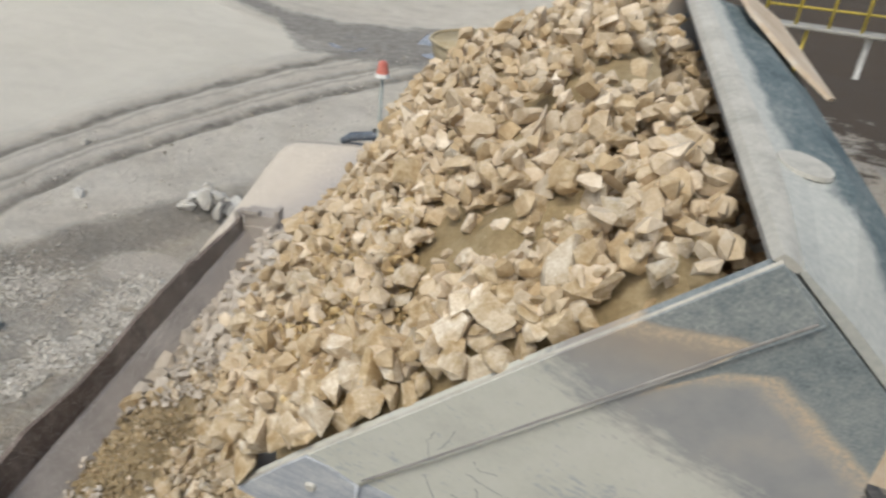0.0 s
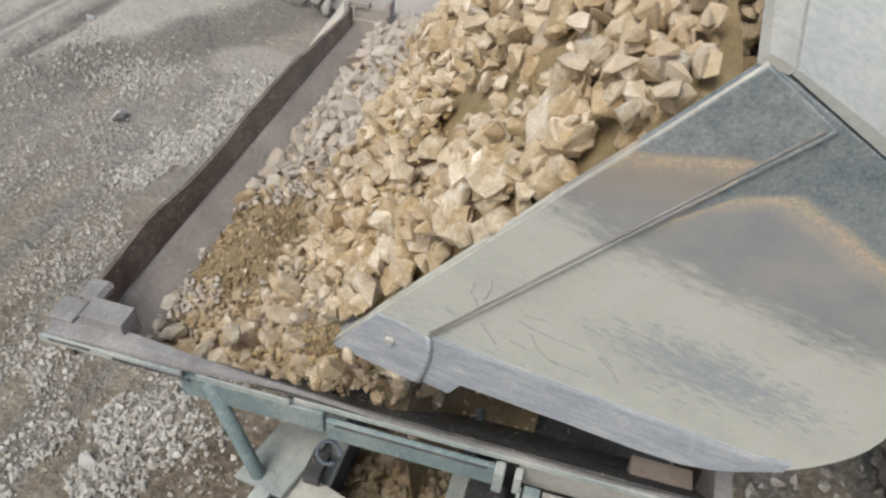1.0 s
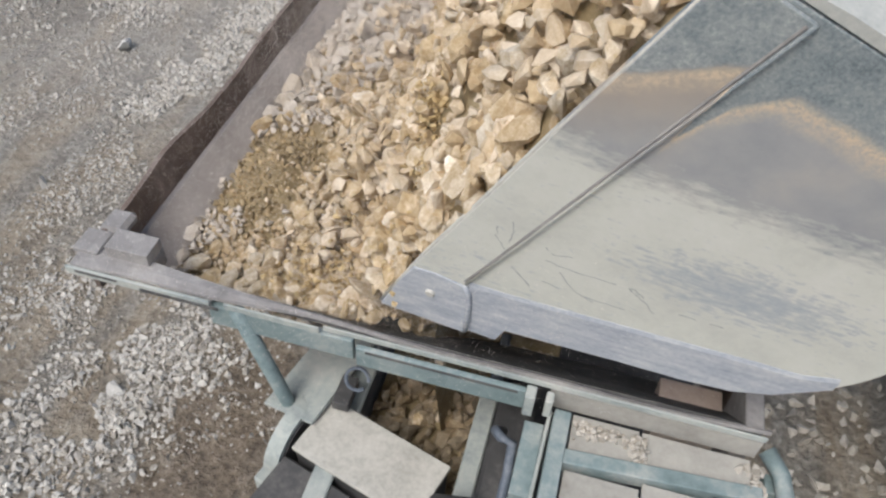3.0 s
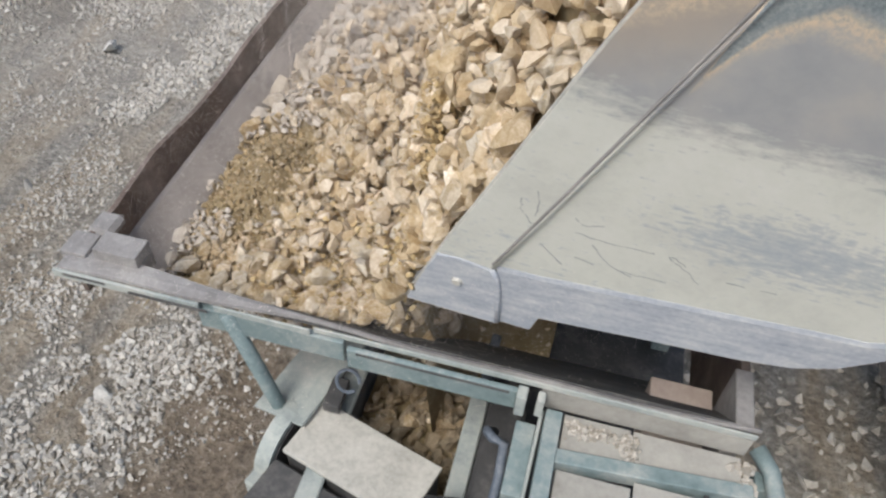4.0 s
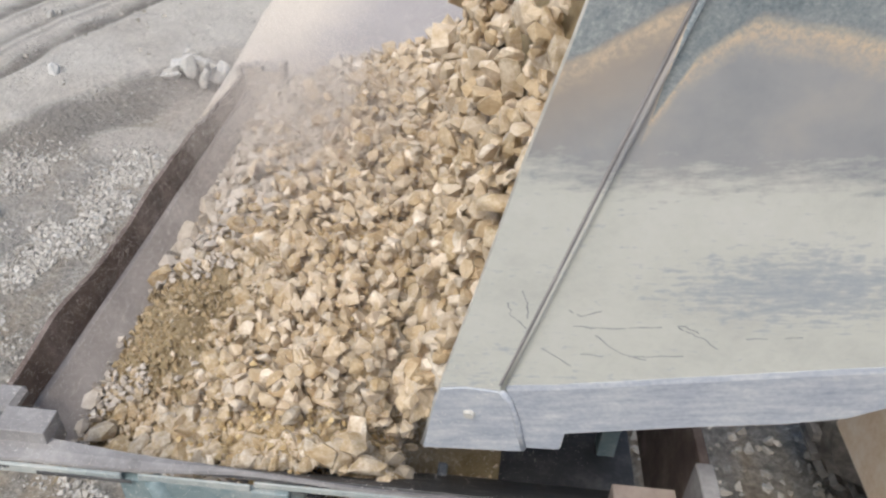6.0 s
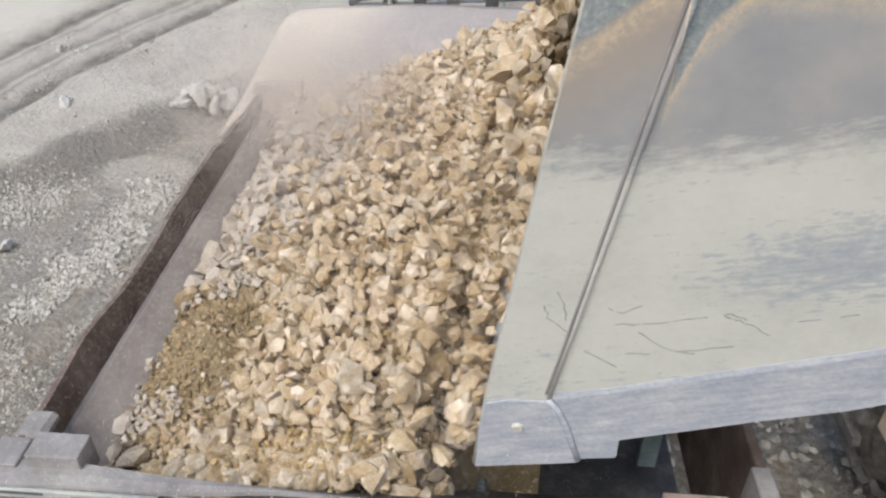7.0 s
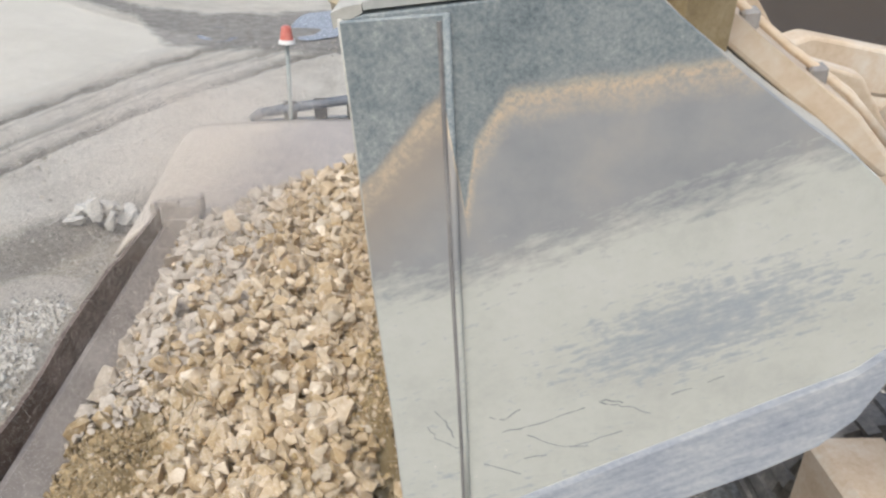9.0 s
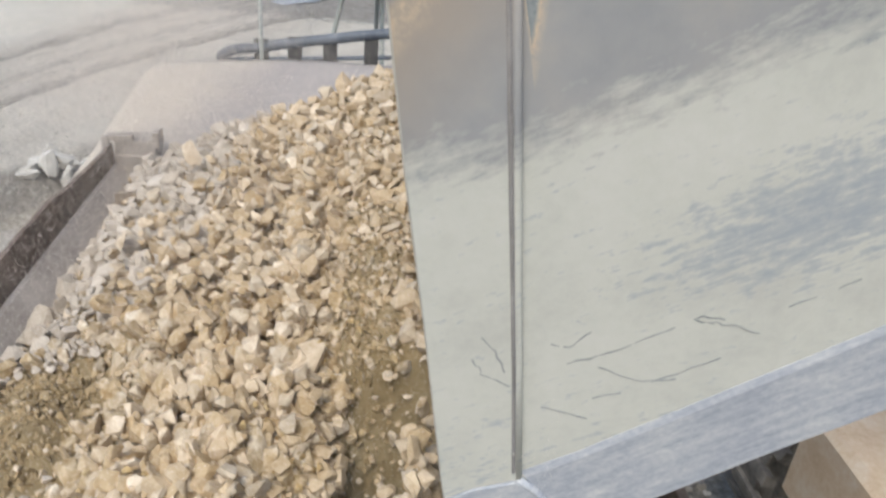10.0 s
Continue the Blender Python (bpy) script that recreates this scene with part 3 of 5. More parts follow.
# ---- ground ----
def ground_height(x, y):
    """Gentle lumps, wheel ruts along the haul road, a soil bank beside the hopper and spoil banks far off."""
    far = math.hypot(x, y)
    h = 0.05 * lumpy(x, y, 0.5, 3.1) + 0.02 * lumpy(x, y, 2.1, 8.0)
    dy = y - 10.5
    c = (x + 7.4 - 0.13 * dy - 0.0185 * dy * dy) / (1 + 0.072 * max(0, y - 10)) + 0.13 * lumpy(x, y, 1.1, 7.0)
    if -3 < y < 26:
        fade = min(1, (y + 3) / 4) * min(1, (26 - y) / 5)
        clod = 0.7 + 0.9 * lumpy(x, y, 2.6, 4.0)
        for off, deep in ((0.0, 0.10), (0.95, 0.06), (1.82, 0.12), (-0.75, 0.02)):
            h -= fade * deep * clod * math.exp(-(((c - off) / 0.2) ** 2))
            h += fade * deep * 0.6 * clod * math.exp(-(((c - off - 0.42) / 0.24) ** 2))
    # soil bank
    e = (y - 9.57 - 1.47 * (x + 3.13)) / 1.78
    if x < 0 and far < 25:
        e += 0.25 * lumpy(x, y, 1.1, 6.0)
        h += 0.38 / (1 + math.exp(-max(-30, min(30, (e + 0.42) * 7)))) * min(1, max(0, (-x + 1) / 2)) * math.exp(-max(0, e) * 0.25) * min(1, max(0, (y - 3) / 3))
    # spoil banks
    h += 2.2 * max(0.0, min(1, (y - 30) / 10)) * (0.5 + 0.5 * lumpy(x, y, 0.11, 5)) if y > 30 else 0
    h += 1.3 * math.exp(-(((x + 17) / 8) ** 2) - ((y - 27) / 7) ** 2)
    return h


def spaced(lo, hi, fine_lo, fine_hi, fine, coarse):
    out = []
    v = lo
    while v < hi:
        out.append(v)
        v += fine if fine_lo <= v < fine_hi else max(coarse, (min(abs(v - fine_lo), abs(v - fine_hi))) * 0.25)
    return out + [hi]


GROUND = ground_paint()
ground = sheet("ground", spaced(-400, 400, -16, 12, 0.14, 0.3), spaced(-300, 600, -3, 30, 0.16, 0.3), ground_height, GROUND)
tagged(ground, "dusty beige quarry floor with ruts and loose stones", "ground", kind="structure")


def scatter_gravel():
    rng = random.Random(21)
    places, rows = [], []

    def put(x, y, s, into=places):
        if y > 8 and x < -6.9 + 0.13 * (y - 10.5) + 0.0185 * (y - 10.5) ** 2:
            return
        into.append((x, y, ground_height(x, y) + s * 0.15, s))

    # stony windrows left by the loader
    for x0, y0, dx, dy, spread, count, big in (
        (-3.08, 4.2, 0.35, 2.8, 0.2, 3600, 0.085), (-4.75, 6.25, 0.95, 0.45, 0.24, 1500, 0.06), (-1.85, 0.0, 0.7, 1.8, 0.34, 2100, 0.075),
        (-1.35, 0.5, 0.55, 1.3, 0.3, 1300, 0.075), (-2.75, 1.45, 0.7, 0.45, 0.26, 900, 0.055), (-3.05, 2.5, 0.3, 1.8, 0.28, 1200, 0.05),
        (-4.7, 3.6, 0.8, 1.6, 0.35, 1000, 0.055), (-6.0, 4.6, 1.1, 1.9, 0.3, 700, 0.07), (-2.2, -1.2, 0.5, 1.2, 0.35, 900, 0.07),
    ):
        for _ in range(count):
            a = rng.random()
            x, y = x0 + dx * a + rng.gauss(0, spread), y0 + dy * a + rng.gauss(0, spread)
            if lumpy(x, y, 2.2, 9) < -0.28:
                continue
            put(x, y, 0.022 + (big - 0.014) * rng.random() ** 2, rows)
    for _ in range(3800):
        x, y = rng.uniform(-7, 0.8), rng.uniform(-1.5, 9)
        if lumpy(x, y, 1.1, 3) > 0.0:
            put(x, y, rng.uniform(0.014, 0.045))
    for _ in range(1500):
        x, y = rng.uniform(3.1, 7.5), rng.uniform(-0.5, 6)
        put(x, y, rng.uniform(0.04, 0.13))
    for _ in range(900):
        x, y = rng.uniform(-14, 0), rng.uniform(8, 24)
        put(x, y, rng.uniform(0.03, 0.09))
    # stones trodden into the dirt beside the hopper
    for _ in range(3600):
        x, y = rng.uniform(-3.4, 1.1), rng.uniform(-1.6, 3.6)
        if lumpy(x, y, 1.3, 6) > -0.2 + 0.3 * rng.random():
            put(x, y, 0.016 + 0.05 * rng.random() ** 3)
    tagged(rubble("gravel_windrow", rows, PALEGRAVEL, shapes=PEBBLES, seed=15), "whitish gravel drawn out in windrows on the quarry floor", "gravel")
    ob = rubble("gravel", places, GRAVEL, shapes=PEBBLES, seed=5)
    tagged(ob, "loose pale grey gravel strewn over the quarry floor", "gravel")


scatter_gravel()


def puddle(x, y, rx, ry, seed):
    bm = bmesh.new()
    vs = []
    for k in range(40):
        a = 2 * math.pi * k / 40
        r = 1 + 0.25 * lumpy(math.cos(a), math.sin(a), 1.3, seed)
        vs.append(bm.verts.new((x + rx * r * math.cos(a), y + ry * r * math.sin(a), 0.1)))
    bm.faces.new(vs)
    tagged(part("puddle", bm, WATER), "shallow muddy puddle on the quarry floor", "puddle", kind="structure")


puddle(-3.85, 23.7, 0.8, 1.15, 1.0)
puddle(-0.8, 25.8, 1.0, 2.6, 4.0)

# stones in the darkened limestone, shade in their colour, for the feeder
SHADED_MESHES = []
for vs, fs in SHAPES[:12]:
    me = bpy.data.meshes.new("shaded_stone")
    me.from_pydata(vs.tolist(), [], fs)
    me.materials.append(SHADEROCK)
    SHADED_MESHES.append(me)

PALE_MESHES = []
for vs, fs in SHAPES:
    me = bpy.data.meshes.new("pale_stone")
    me.from_pydata(vs.tolist(), [], fs)
    me.materials.append(PALESTONE)
    PALE_MESHES.append(me)


def ground_stone(x, y, s, label, shape, lift=0.0):
    ob = new("ground_stone", PALE_MESHES[shape])
    ob.matrix_world = Matrix.Translation((x, y, ground_height(x, y) + s * 0.22 + lift)) @ Euler((0.4 + 5 * x, 0.2 + 7 * y, x)).to_matrix().to_4x4() @ Matrix.Scale(s, 4)
    tagged(ob, label, "stone", "loose stones on the quarry floor")


for k, (x, y, s) in enumerate([(-4.02, 5.45, 0.26), (-4.82, 8.82, 0.26), (-1.37, 0.92, 0.14), (-2.2, 3.1, 0.12), (-5.6, 7.3, 0.16), (-3.4, 2.9, 0.15), (-2.6, 7.1, 0.12), (-6.3, 11.5, 0.2)]):
    ground_stone(x, y, s, "pale grey stone lying on the quarry floor", k % len(SHAPES))
rng = random.Random(4)
for k in range(16):
    r = 0.36 * (1 - k / 20)
    x, y = -2.8 + rng.uniform(-r, r) * 1.4, 9.3 + rng.uniform(-r, r)
    ground_stone(x, y, rng.uniform(0.2, 0.34), "whitish boulder in a small heap on the ground shelf", k % len(SHAPES), 0.022 * k)


# ---- hopper ----
def pile_height(x, y):
    """The heap in the hopper: rises away from the near rim and towards the loader."""
    k = min(1.0, max(0.0, y / 3.4))
    h = 2.76 + (min(x, 2.1) - 0.15) * (0.13 + 0.32 * k) + 0.16 * k
    h += 0.05 * lumpy(x, y, 1.7, 2.0)
    h += 0.08 * math.exp(-(((x - 0.40) / 0.24) ** 2) - ((y - 1.0) / 0.42) ** 2)
    h -= 0.10 * math.exp(-(((x - 0.62) / 0.16) ** 2) - ((y - 1.15) / 0.4) ** 2)
    dip = min(1.0, max(0.0, (x - 1.35) / 0.5)) * min(1.0, max(0.0, (1.1 - y) / 0.8))
    gone = 9.0 * max(0.0, x - 1.5) * max(0.0, 1.05 - y)
    return h - 0.7 * dip - min(1.2, gone)


def hopper():
    hop = base("feed_hopper", "dusty steel feed hopper with a buckled rusty side plate", "hopper")
    # side plate with a wavy top edge
    bm = bmesh.new()
    rows = []
    n = 44
    for i in range(n + 1):
        y = 3.52 * i / n
        wave = 0.008 * math.sin(y * 2.3 + 0.4) + 0.005 * math.sin(y * 6.1) - 0.02 * math.exp(-(((y - 0.75) / 0.22) ** 2)) + 0.008 * lumpy(y, 0, 5, 1)
        top = RIM + 0.015 * math.sin(y * 3.3) - (0.02 if y > 2.6 else 0)
        rows.append([bm.verts.new(p) for p in ((wave - 0.012, y, top), (wave + 0.012, y, top), (0.03 + wave * 0.3, y, 2.9), (0.005 + wave * 0.3, y, 2.9))])
    for a, b in zip(rows, rows[1:]):
        for k in range(4):
            bm.faces.new((a[k], a[(k + 1) % 4], b[(k + 1) % 4], b[k]))
    bm.faces.new(rows[0]), bm.faces.new(rows[-1])
    part("side_plate", bm, RUST, hop, "rusty brown buckled steel plate")
    part("upper_liner", slab([(0.03, 2.93), (0.06, 2.93), (0.26, 2.72), (0.23, 2.72)], 0.2, 3.5), DUSTY, hop)
    part("sloping_liner", slab([(0.235, 2.715), (0.265, 2.715), (0.95, 2.0), (0.92, 2.0)], 0.55, 3.5), DUSTY, hop, "dust-covered sloping steel liner")
    part("outer_skin", slab([(-0.01, 2.9), (0.02, 2.9), (0.9, 1.95), (0.86, 1.95)], 0.95, 3.55), PALE, hop)
    # near end: rim flange, upstand, inner plate
    bm = bmesh.new()
    seg = 30
    rings = []
    for i in range(seg + 1):
        x = -0.03 + 2.9 * i / seg
        sag = 0.012 * math.sin(x * 2.2) + 0.006 * math.sin(x * 7)
        wide = 0.07 - 0.08 * min(1, x / 1.1)
        lip = -0.055 + 0.03 * min(1, max(0, (x - 0.55) / 0.5))
        rings.append([bm.verts.new(p) for p in ((x, lip + sag, 3.085), (x, lip + 0.005 + sag, 3.10), (x, min(-0.01, wide - 0.012) + sag, 3.105), (x, wide + sag, 3.10), (x, wide + 0.012 + sag, 3.08), (x, min(0.0, wide - 0.006) + sag, 3.085))])
    for a, b in zip(rings, rings[1:]):
        for k in range(6):
            bm.faces.new((a[k], a[(k + 1) % 6], b[(k + 1) % 6], b[k]))
    bm.faces.new(rings[0]), bm.faces.new(rings[-1])
    part("rim_flange", bm, RIMDUST, hop, "dusty folded rim flange")
    part("rim_lip", boxes(((-0.05, -0.068, 3.05), (0.62, -0.052, 3.095)), ((0.68, -0.058, 3.058), (1.1, -0.048, 3.096)), ((1.11, -0.042, 3.062), (2.86, -0.034, 3.096))), PALE, hop, "pale chipped edge strip")
    part("rim_beam", boxes(((0.6, -0.054, 2.93), (1.24, -0.02, 3.055)), ((1.26, -0.075, 2.93), (1.96, -0.05, 3.05))), TEAL, hop, "teal painted beam under the rim")
    part("rim_bracket", boxes(((1.96, -0.11, 2.94), (2.0, -0.05, 3.07)), ((2.04, -0.10, 2.95), (2.07, -0.05, 3.06))), PALE, hop)
    # near liner: the shade inside the hopper is put into its dark colour
    bm = bmesh.new()
    box(bm, (0.0, 0, -0.012), (2.85, 1.15, 0.012), Matrix.Translation((0, 0.0, 3.07)) @ Matrix.Rotation(radians(-50), 4, "X"))
    part("near_liner", bm, BLACK, hop, "liner under the near rim, coloured dark for its shade")
    # solid dark strips draw the shade of the slots in the edge strip
    for lo, hi in (((0.30, -0.073, 3.055), (0.66, -0.066, 3.075)), ((1.30, -0.078, 3.03), (1.93, -0.074, 3.044)), ((0.0, -0.073, 3.075), (0.2, -0.066, 3.09))):
        part("slot_shade", boxes((lo, hi)), BLACK, hop, "dark strip for the shade in a slot of the edge strip")
    part("loader_side_wall", boxes(((2.80, 0.06, 2.3), (2.84, 3.5, 3.08))), RUST, hop)
    part("rim_skirt", boxes(((2.05, -0.033, 2.93), (2.86, -0.025, 3.05))), DECK, hop)
    part("end_post", boxes(((2.78, 0.0, 2.4), (2.85, 0.26, 3.085))), RIMDUST, hop, "dusty steel post at the hopper end")
    part("corner_block", boxes(((2.50, 0.10, 2.55), (2.76, 0.30, 2.85))), CONCRETE, hop, "pinkish dust-covered block in the corner")
    part("far_wall", boxes(((0.0, 3.5, 2.2), (2.85, 3.53, 2.98))), DUSTY, hop)
    part("bottom_plate", boxes(((0.85, 0.0, 1.92), (2.85, 3.5, 1.97))), BLACK, hop)
    # gussets in the near corner
    bm = boxes(((0.10, 0.03, 3.10), (0.30, 0.145, 3.165)), bevel=0.003)
    box(bm, (0.285, 0.03, 3.02), (0.30, 0.145, 3.10))
    part("corner_gusset", bm, RIMDUST, hop, "small folded corner bracket")
    bm = bmesh.new()
    box(bm, (-0.03, 0.16, 3.06), (0.09, 0.30, 3.12), bevel=0.02)
    box(bm, (-0.06, 0.02, 3.09), (0.06, 0.15, 3.12), bevel=0.004)
    part("corner_tab", bm, RIMDUST, hop)
    # far corner bracket
    bm = bmesh.new()
    box(bm, (0.03, 3.52, 2.92), (0.30, 3.70, 3.08), bevel=0.006)
    box(bm, (0.29, 3.50, 3.04), (0.33, 3.62, 3.15), bevel=0.004)
    box(bm, (-0.02, 3.44, 2.85), (0.02, 3.48, 3.13), bevel=0.004)
    box(bm, (-0.01, 3.5, 3.08), (0.16, 3.56, 3.12), Matrix.Translation((0, 0, 0)), bevel=0.004)
    part("far_bracket", bm, DUSTY, hop, "dusty brown corner bracket")
    # leg and strut
    part("strut", tube([(0.735, -0.05, 3.06), (0.885, -0.04, 2.40), (0.99, -0.03, 1.9)], 0.034, 14), TEAL, hop, "teal round steel strut", smooth=True)
    for x, y in ((0.5, 1.6), (0.5, 3.3), (2.7, 3.3), (2.7, 1.2)):
        part("leg", boxes(((x - 0.05, y - 0.05, 0.0), (x + 0.05, y + 0.05, 2.6))), TEAL, hop)
    return hop


hopper()


def far_deck():
    """The dust-blanketed back plate beyond the hopper, with its guard bar and beacon."""
    d = base("rear_cover", "rounded steel cover blanketed in pinkish dust behind the hopper", "cover")

    def h(x, y):
        edge = min(1.0, max(0.0, (x + 0.40) / 0.42))
        drop = 1 - (1 - edge) ** 2.2
        return 2.62 + 0.55 * drop * min(1, 0.55 + (y - 3.6) * 0.32) + 0.07 * min(1.0, max(0, x)) + 0.012 * lumpy(x, y, 3, 1)

    xs = [-0.38 + 0.067 * i for i in range(50)]
    ys = [3.56 + 0.08 * i for i in range(21)]
    top = sheet("dust_blanket", xs, ys, h, cover_dust(), d)
    solid = top.modifiers.new("thickness", "SOLIDIFY")
    solid.thickness = 0.04
    part("cover_frame", boxes(((-0.3, 3.6, 2.2), (2.9, 5.1, 2.6))), DUSTY, d)
    part("cover_leg", boxes(((-0.3, 4.9, 0), (-0.18, 5.02, 2.2))), TEAL, d)
    part("cover_leg", boxes(((2.6, 4.9, 0), (2.72, 5.02, 2.2))), TEAL, d)
    g = base("guard_bar", "blue-grey tubular guard bar with dark slots", "rail")
    part("bar", tube([(0.42, 5.24, 3.20), (0.5, 5.22, 3.27), (1.0, 5.22, 3.36), (1.6, 5.22, 3.46), (2.6, 5.22, 3.60)], 0.045, 10), BLUESTEEL, g, smooth=True)
    part("lower_bar", tube([(0.45, 5.22, 3.19), (1.0, 5.22, 3.23), (2.6, 5.22, 3.34)], 0.02, 8), BLUESTEEL, g, smooth=True)
    # dark plates stand in for the shade in the openings under the bar
    for x in (0.72, 1.0, 1.3, 1.65, 2.1):
        part("opening_shade", boxes(((x, 5.2, 3.16), (x + 0.12, 5.23, 3.30 + 0.12 * x))), BLACK, g)
    part("foot", boxes(((0.45, 5.16, 2.55), (2.6, 5.26, 3.2))), DUSTY, g)
    b = base("warning_beacon", "red beacon on a thin grey pole behind the hopper", "beacon light")
    part("pole", tube([(0.79, 5.15, 2.6), (0.79, 5.15, 3.93)], 0.018, 8), PALE, b, smooth=True)
    bm = bmesh.new()
    bmesh.ops.create_cone(bm, cap_ends=True, segments=18, radius1=0.075, radius2=0.068, depth=0.035, matrix=Matrix.Translation((0.79, 5.15, 3.945)))
    part("collar", bm, WHITE, b, "white collar")
    bm = bmesh.new()
    bmesh.ops.create_cone(bm, cap_ends=True, segments=18, radius1=0.06, radius2=0.042, depth=0.12, matrix=Matrix.Translation((0.79, 5.15, 4.02)))
    bmesh.ops.bevel(bm, geom=[e for e in bm.edges if e.verts[0].co.z > 4.05 and e.verts[1].co.z > 4.05], offset=0.012, segments=2, affect="EDGES")
    part("lens", bm, RED, b, "faded red lens")
    t = base("ochre_tank", "round ochre steel tank on splayed legs", "tank")
    bm = bmesh.new()
    bmesh.ops.create_uvsphere(bm, u_segments=28, v_segments=14, radius=0.68, matrix=Matrix.Translation((1.76, 6.3, 4.16)) @ Matrix.Diagonal((1, 1, 0.85, 1)))
    bmesh.ops.bisect_plane(bm, geom=list(bm.verts) + list(bm.edges) + list(bm.faces), plane_co=(0, 0, 4.14), plane_no=(0, 0, 1), clear_outer=True)
    bmesh.ops.contextual_create(bm, geom=[e for e in bm.edges if e.is_boundary])
    part("tank_shell", bm, OCHRE, t, smooth=True)
    part("tank_rim", tube([(1.76 + 0.68 * math.cos(a), 6.3 + 0.68 * math.sin(a), 4.14) for a in (2 * math.pi * k / 32 for k in range(33))], 0.022, 8), OCHRE, t, "dusty rolled rim", smooth=True)
    for x, y in ((0.55, 5.9), (1.9, 5.3), (2.95, 5.9), (1.75, 7.3)):
        part("tank_leg", tube([(1.76 + (x - 1.76) * 0.25, 6.3 + (y - 6.3) * 0.25, 3.72), (x, y, 0.0)], 0.022, 8), PALE, t)


far_deck()


def feeder():
    f = base("vibrating_feeder", "pale blue-grey feeder trough under the hopper, half full of rock", "feeder")
    bm = bmesh.new()
    box(bm, (1.14, -0.45, 1.75), (1.19, 0.75, 2.33), bevel=0.01)
    part("trough_side", bm, BLUESTEEL, f)
    bm = bmesh.new()
    box(bm, (1.11, -0.45, 2.33), (1.21, 0.35, 2.36), bevel=0.008)
    part("trough_flange", bm, PALE, f)
    bm = bmesh.new()
    box(bm, (1.76, -0.45, 1.75), (1.81, 0.75, 2.30), bevel=0.01)
    part("trough_side", bm, BLUESTEEL, f)
    bm = bmesh.new()
    box(bm, (1.74, -0.45, 2.30), (1.83, 0.35, 2.335), bevel=0.008)
    part("trough_flange", bm, PALE, f)
    part("trough_bed", boxes(((1.15, -0.5, 1.72), (1.8, 0.75, 1.76))), BLACK, f)
    rng = random.Random(12)
    sheet("trough_dirt", [1.19 + 0.0575 * i for i in range(11)], [-0.45 + 0.06 * i for i in range(21)], lambda x, y: 2.02 + 0.05 * lumpy(x, y, 5, 1), FINES, f)
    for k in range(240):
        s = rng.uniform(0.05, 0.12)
        ob = new("feed_stone", rng.choice(SHADED_MESHES))
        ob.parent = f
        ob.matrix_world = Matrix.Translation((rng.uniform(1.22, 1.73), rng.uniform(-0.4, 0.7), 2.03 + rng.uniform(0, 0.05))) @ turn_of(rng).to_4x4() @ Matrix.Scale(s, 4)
    m = Matrix.Translation((1.36, -0.15, 2.40)) @ Matrix.Rotation(radians(-16), 4, "Z")
    c = base("drive_cover", "cream dust-coated sheet cover over the feeder drive", "machine cover")
    bm = bmesh.new()
    box(bm, (-0.33, -0.20, -0.02), (0.33, 0.11, 0.005), m, bevel=0.004)
    part("lid", bm, COVER, c)
    bm = bmesh.new()
    box(bm, (-0.32, -0.19, -0.40), (0.32, 0.10, -0.022), m, bevel=0.004)
    part("housing", bm, BLACK, c)
    # round end guard
    ring = bmesh.new()
    steps = 22
    rows = []
    for i in range(steps + 1):
        a = radians(-60 + 230 * i / steps)
        row = []
        for r, x in ((0.24, -0.45), (0.24, -0.37), (0.215, -0.37), (0.215, -0.45)):
            row.append(ring.verts.new(m @ Vector((x, -0.05 + r * math.cos(a), -0.20 + r * math.sin(a)))))
        rows.append(row)
    for a, b in zip(rows, rows[1:]):
        for k in range(4):
            ring.faces.new((a[k], a[(k + 1) % 4], b[(k + 1) % 4], b[k]))
    ring.faces.new(rows[0]), ring.faces.new(rows[-1])
    part("end_guard", ring, PALE, c, "pale curved belt guard", smooth=False)
    bm = bmesh.new()
    bmesh.ops.create_cone(bm, cap_ends=True, segments=28, radius1=0.20, radius2=0.20, depth=0.05, matrix=m @ Matrix.Translation((-0.39, -0.05, -0.20)) @ Matrix.Rotation(radians(90), 4, "Y"))
    part("pulley", bm, BLACK, c, "dark pulley behind the guard")
    bm = bmesh.new()
    box(bm, (-0.48, -0.34, -0.42), (-0.36, -0.22, -0.22), m, bevel=0.01)
    part("guard_foot", bm, PALE, c)
    bm = bmesh.new()
    box(bm, (-0.36, -0.60, -0.30), (0.02, -0.22, -0.06), m, bevel=0.01)
    part("motor_box", bm, BLACK, c)
    part("housing_leg", boxes(((1.25, -0.3, 0.0), (1.35, -0.2, 2.0))), BLUESTEEL, c)
    p = base("chute_plate", "pale sloping chute plate with a lifting eye", "chute plate")
    bm = bmesh.new()
    box(bm, (-0.19, -0.30, -0.01), (0.10, 0.34, 0.01), Matrix.Translation((1.02, 0.18, 2.42)) @ Matrix.Rotation(radians(-14), 4, "Z") @ Matrix.Rotation(radians(-12), 4, "Y"), bevel=0.003)
    part("plate", bm, PALE, p)
    eye = [(1.20 + 0.055 * math.cos(a), 0.06 + 0.035 * math.sin(a), 2.60 + 0.04 * math.sin(a)) for a in (k * 0.5 for k in range(12))]
    part("lifting_eye", tube(eye, 0.009, 6), BLUESTEEL, p)
    part("lashing_bar", boxes(((1.10, -0.03, 2.44), (1.18, 0.13, 2.50))), BLACK, p)
    d = base("feeder_drive", "dark gear unit with a bent hose beside the feeder", "motor")
    bm = bmesh.new()
    box(bm, (1.84, -0.6, 2.0), (2.02, 0.25, 2.45), bevel=0.02)
    bmesh.ops.create_cone(bm, cap_ends=True, segments=20, radius1=0.13, radius2=0.13, depth=0.2, matrix=Matrix.Translation((1.80, -0.42, 2.45)) @ Matrix.Rotation(radians(70), 4, "Y"))
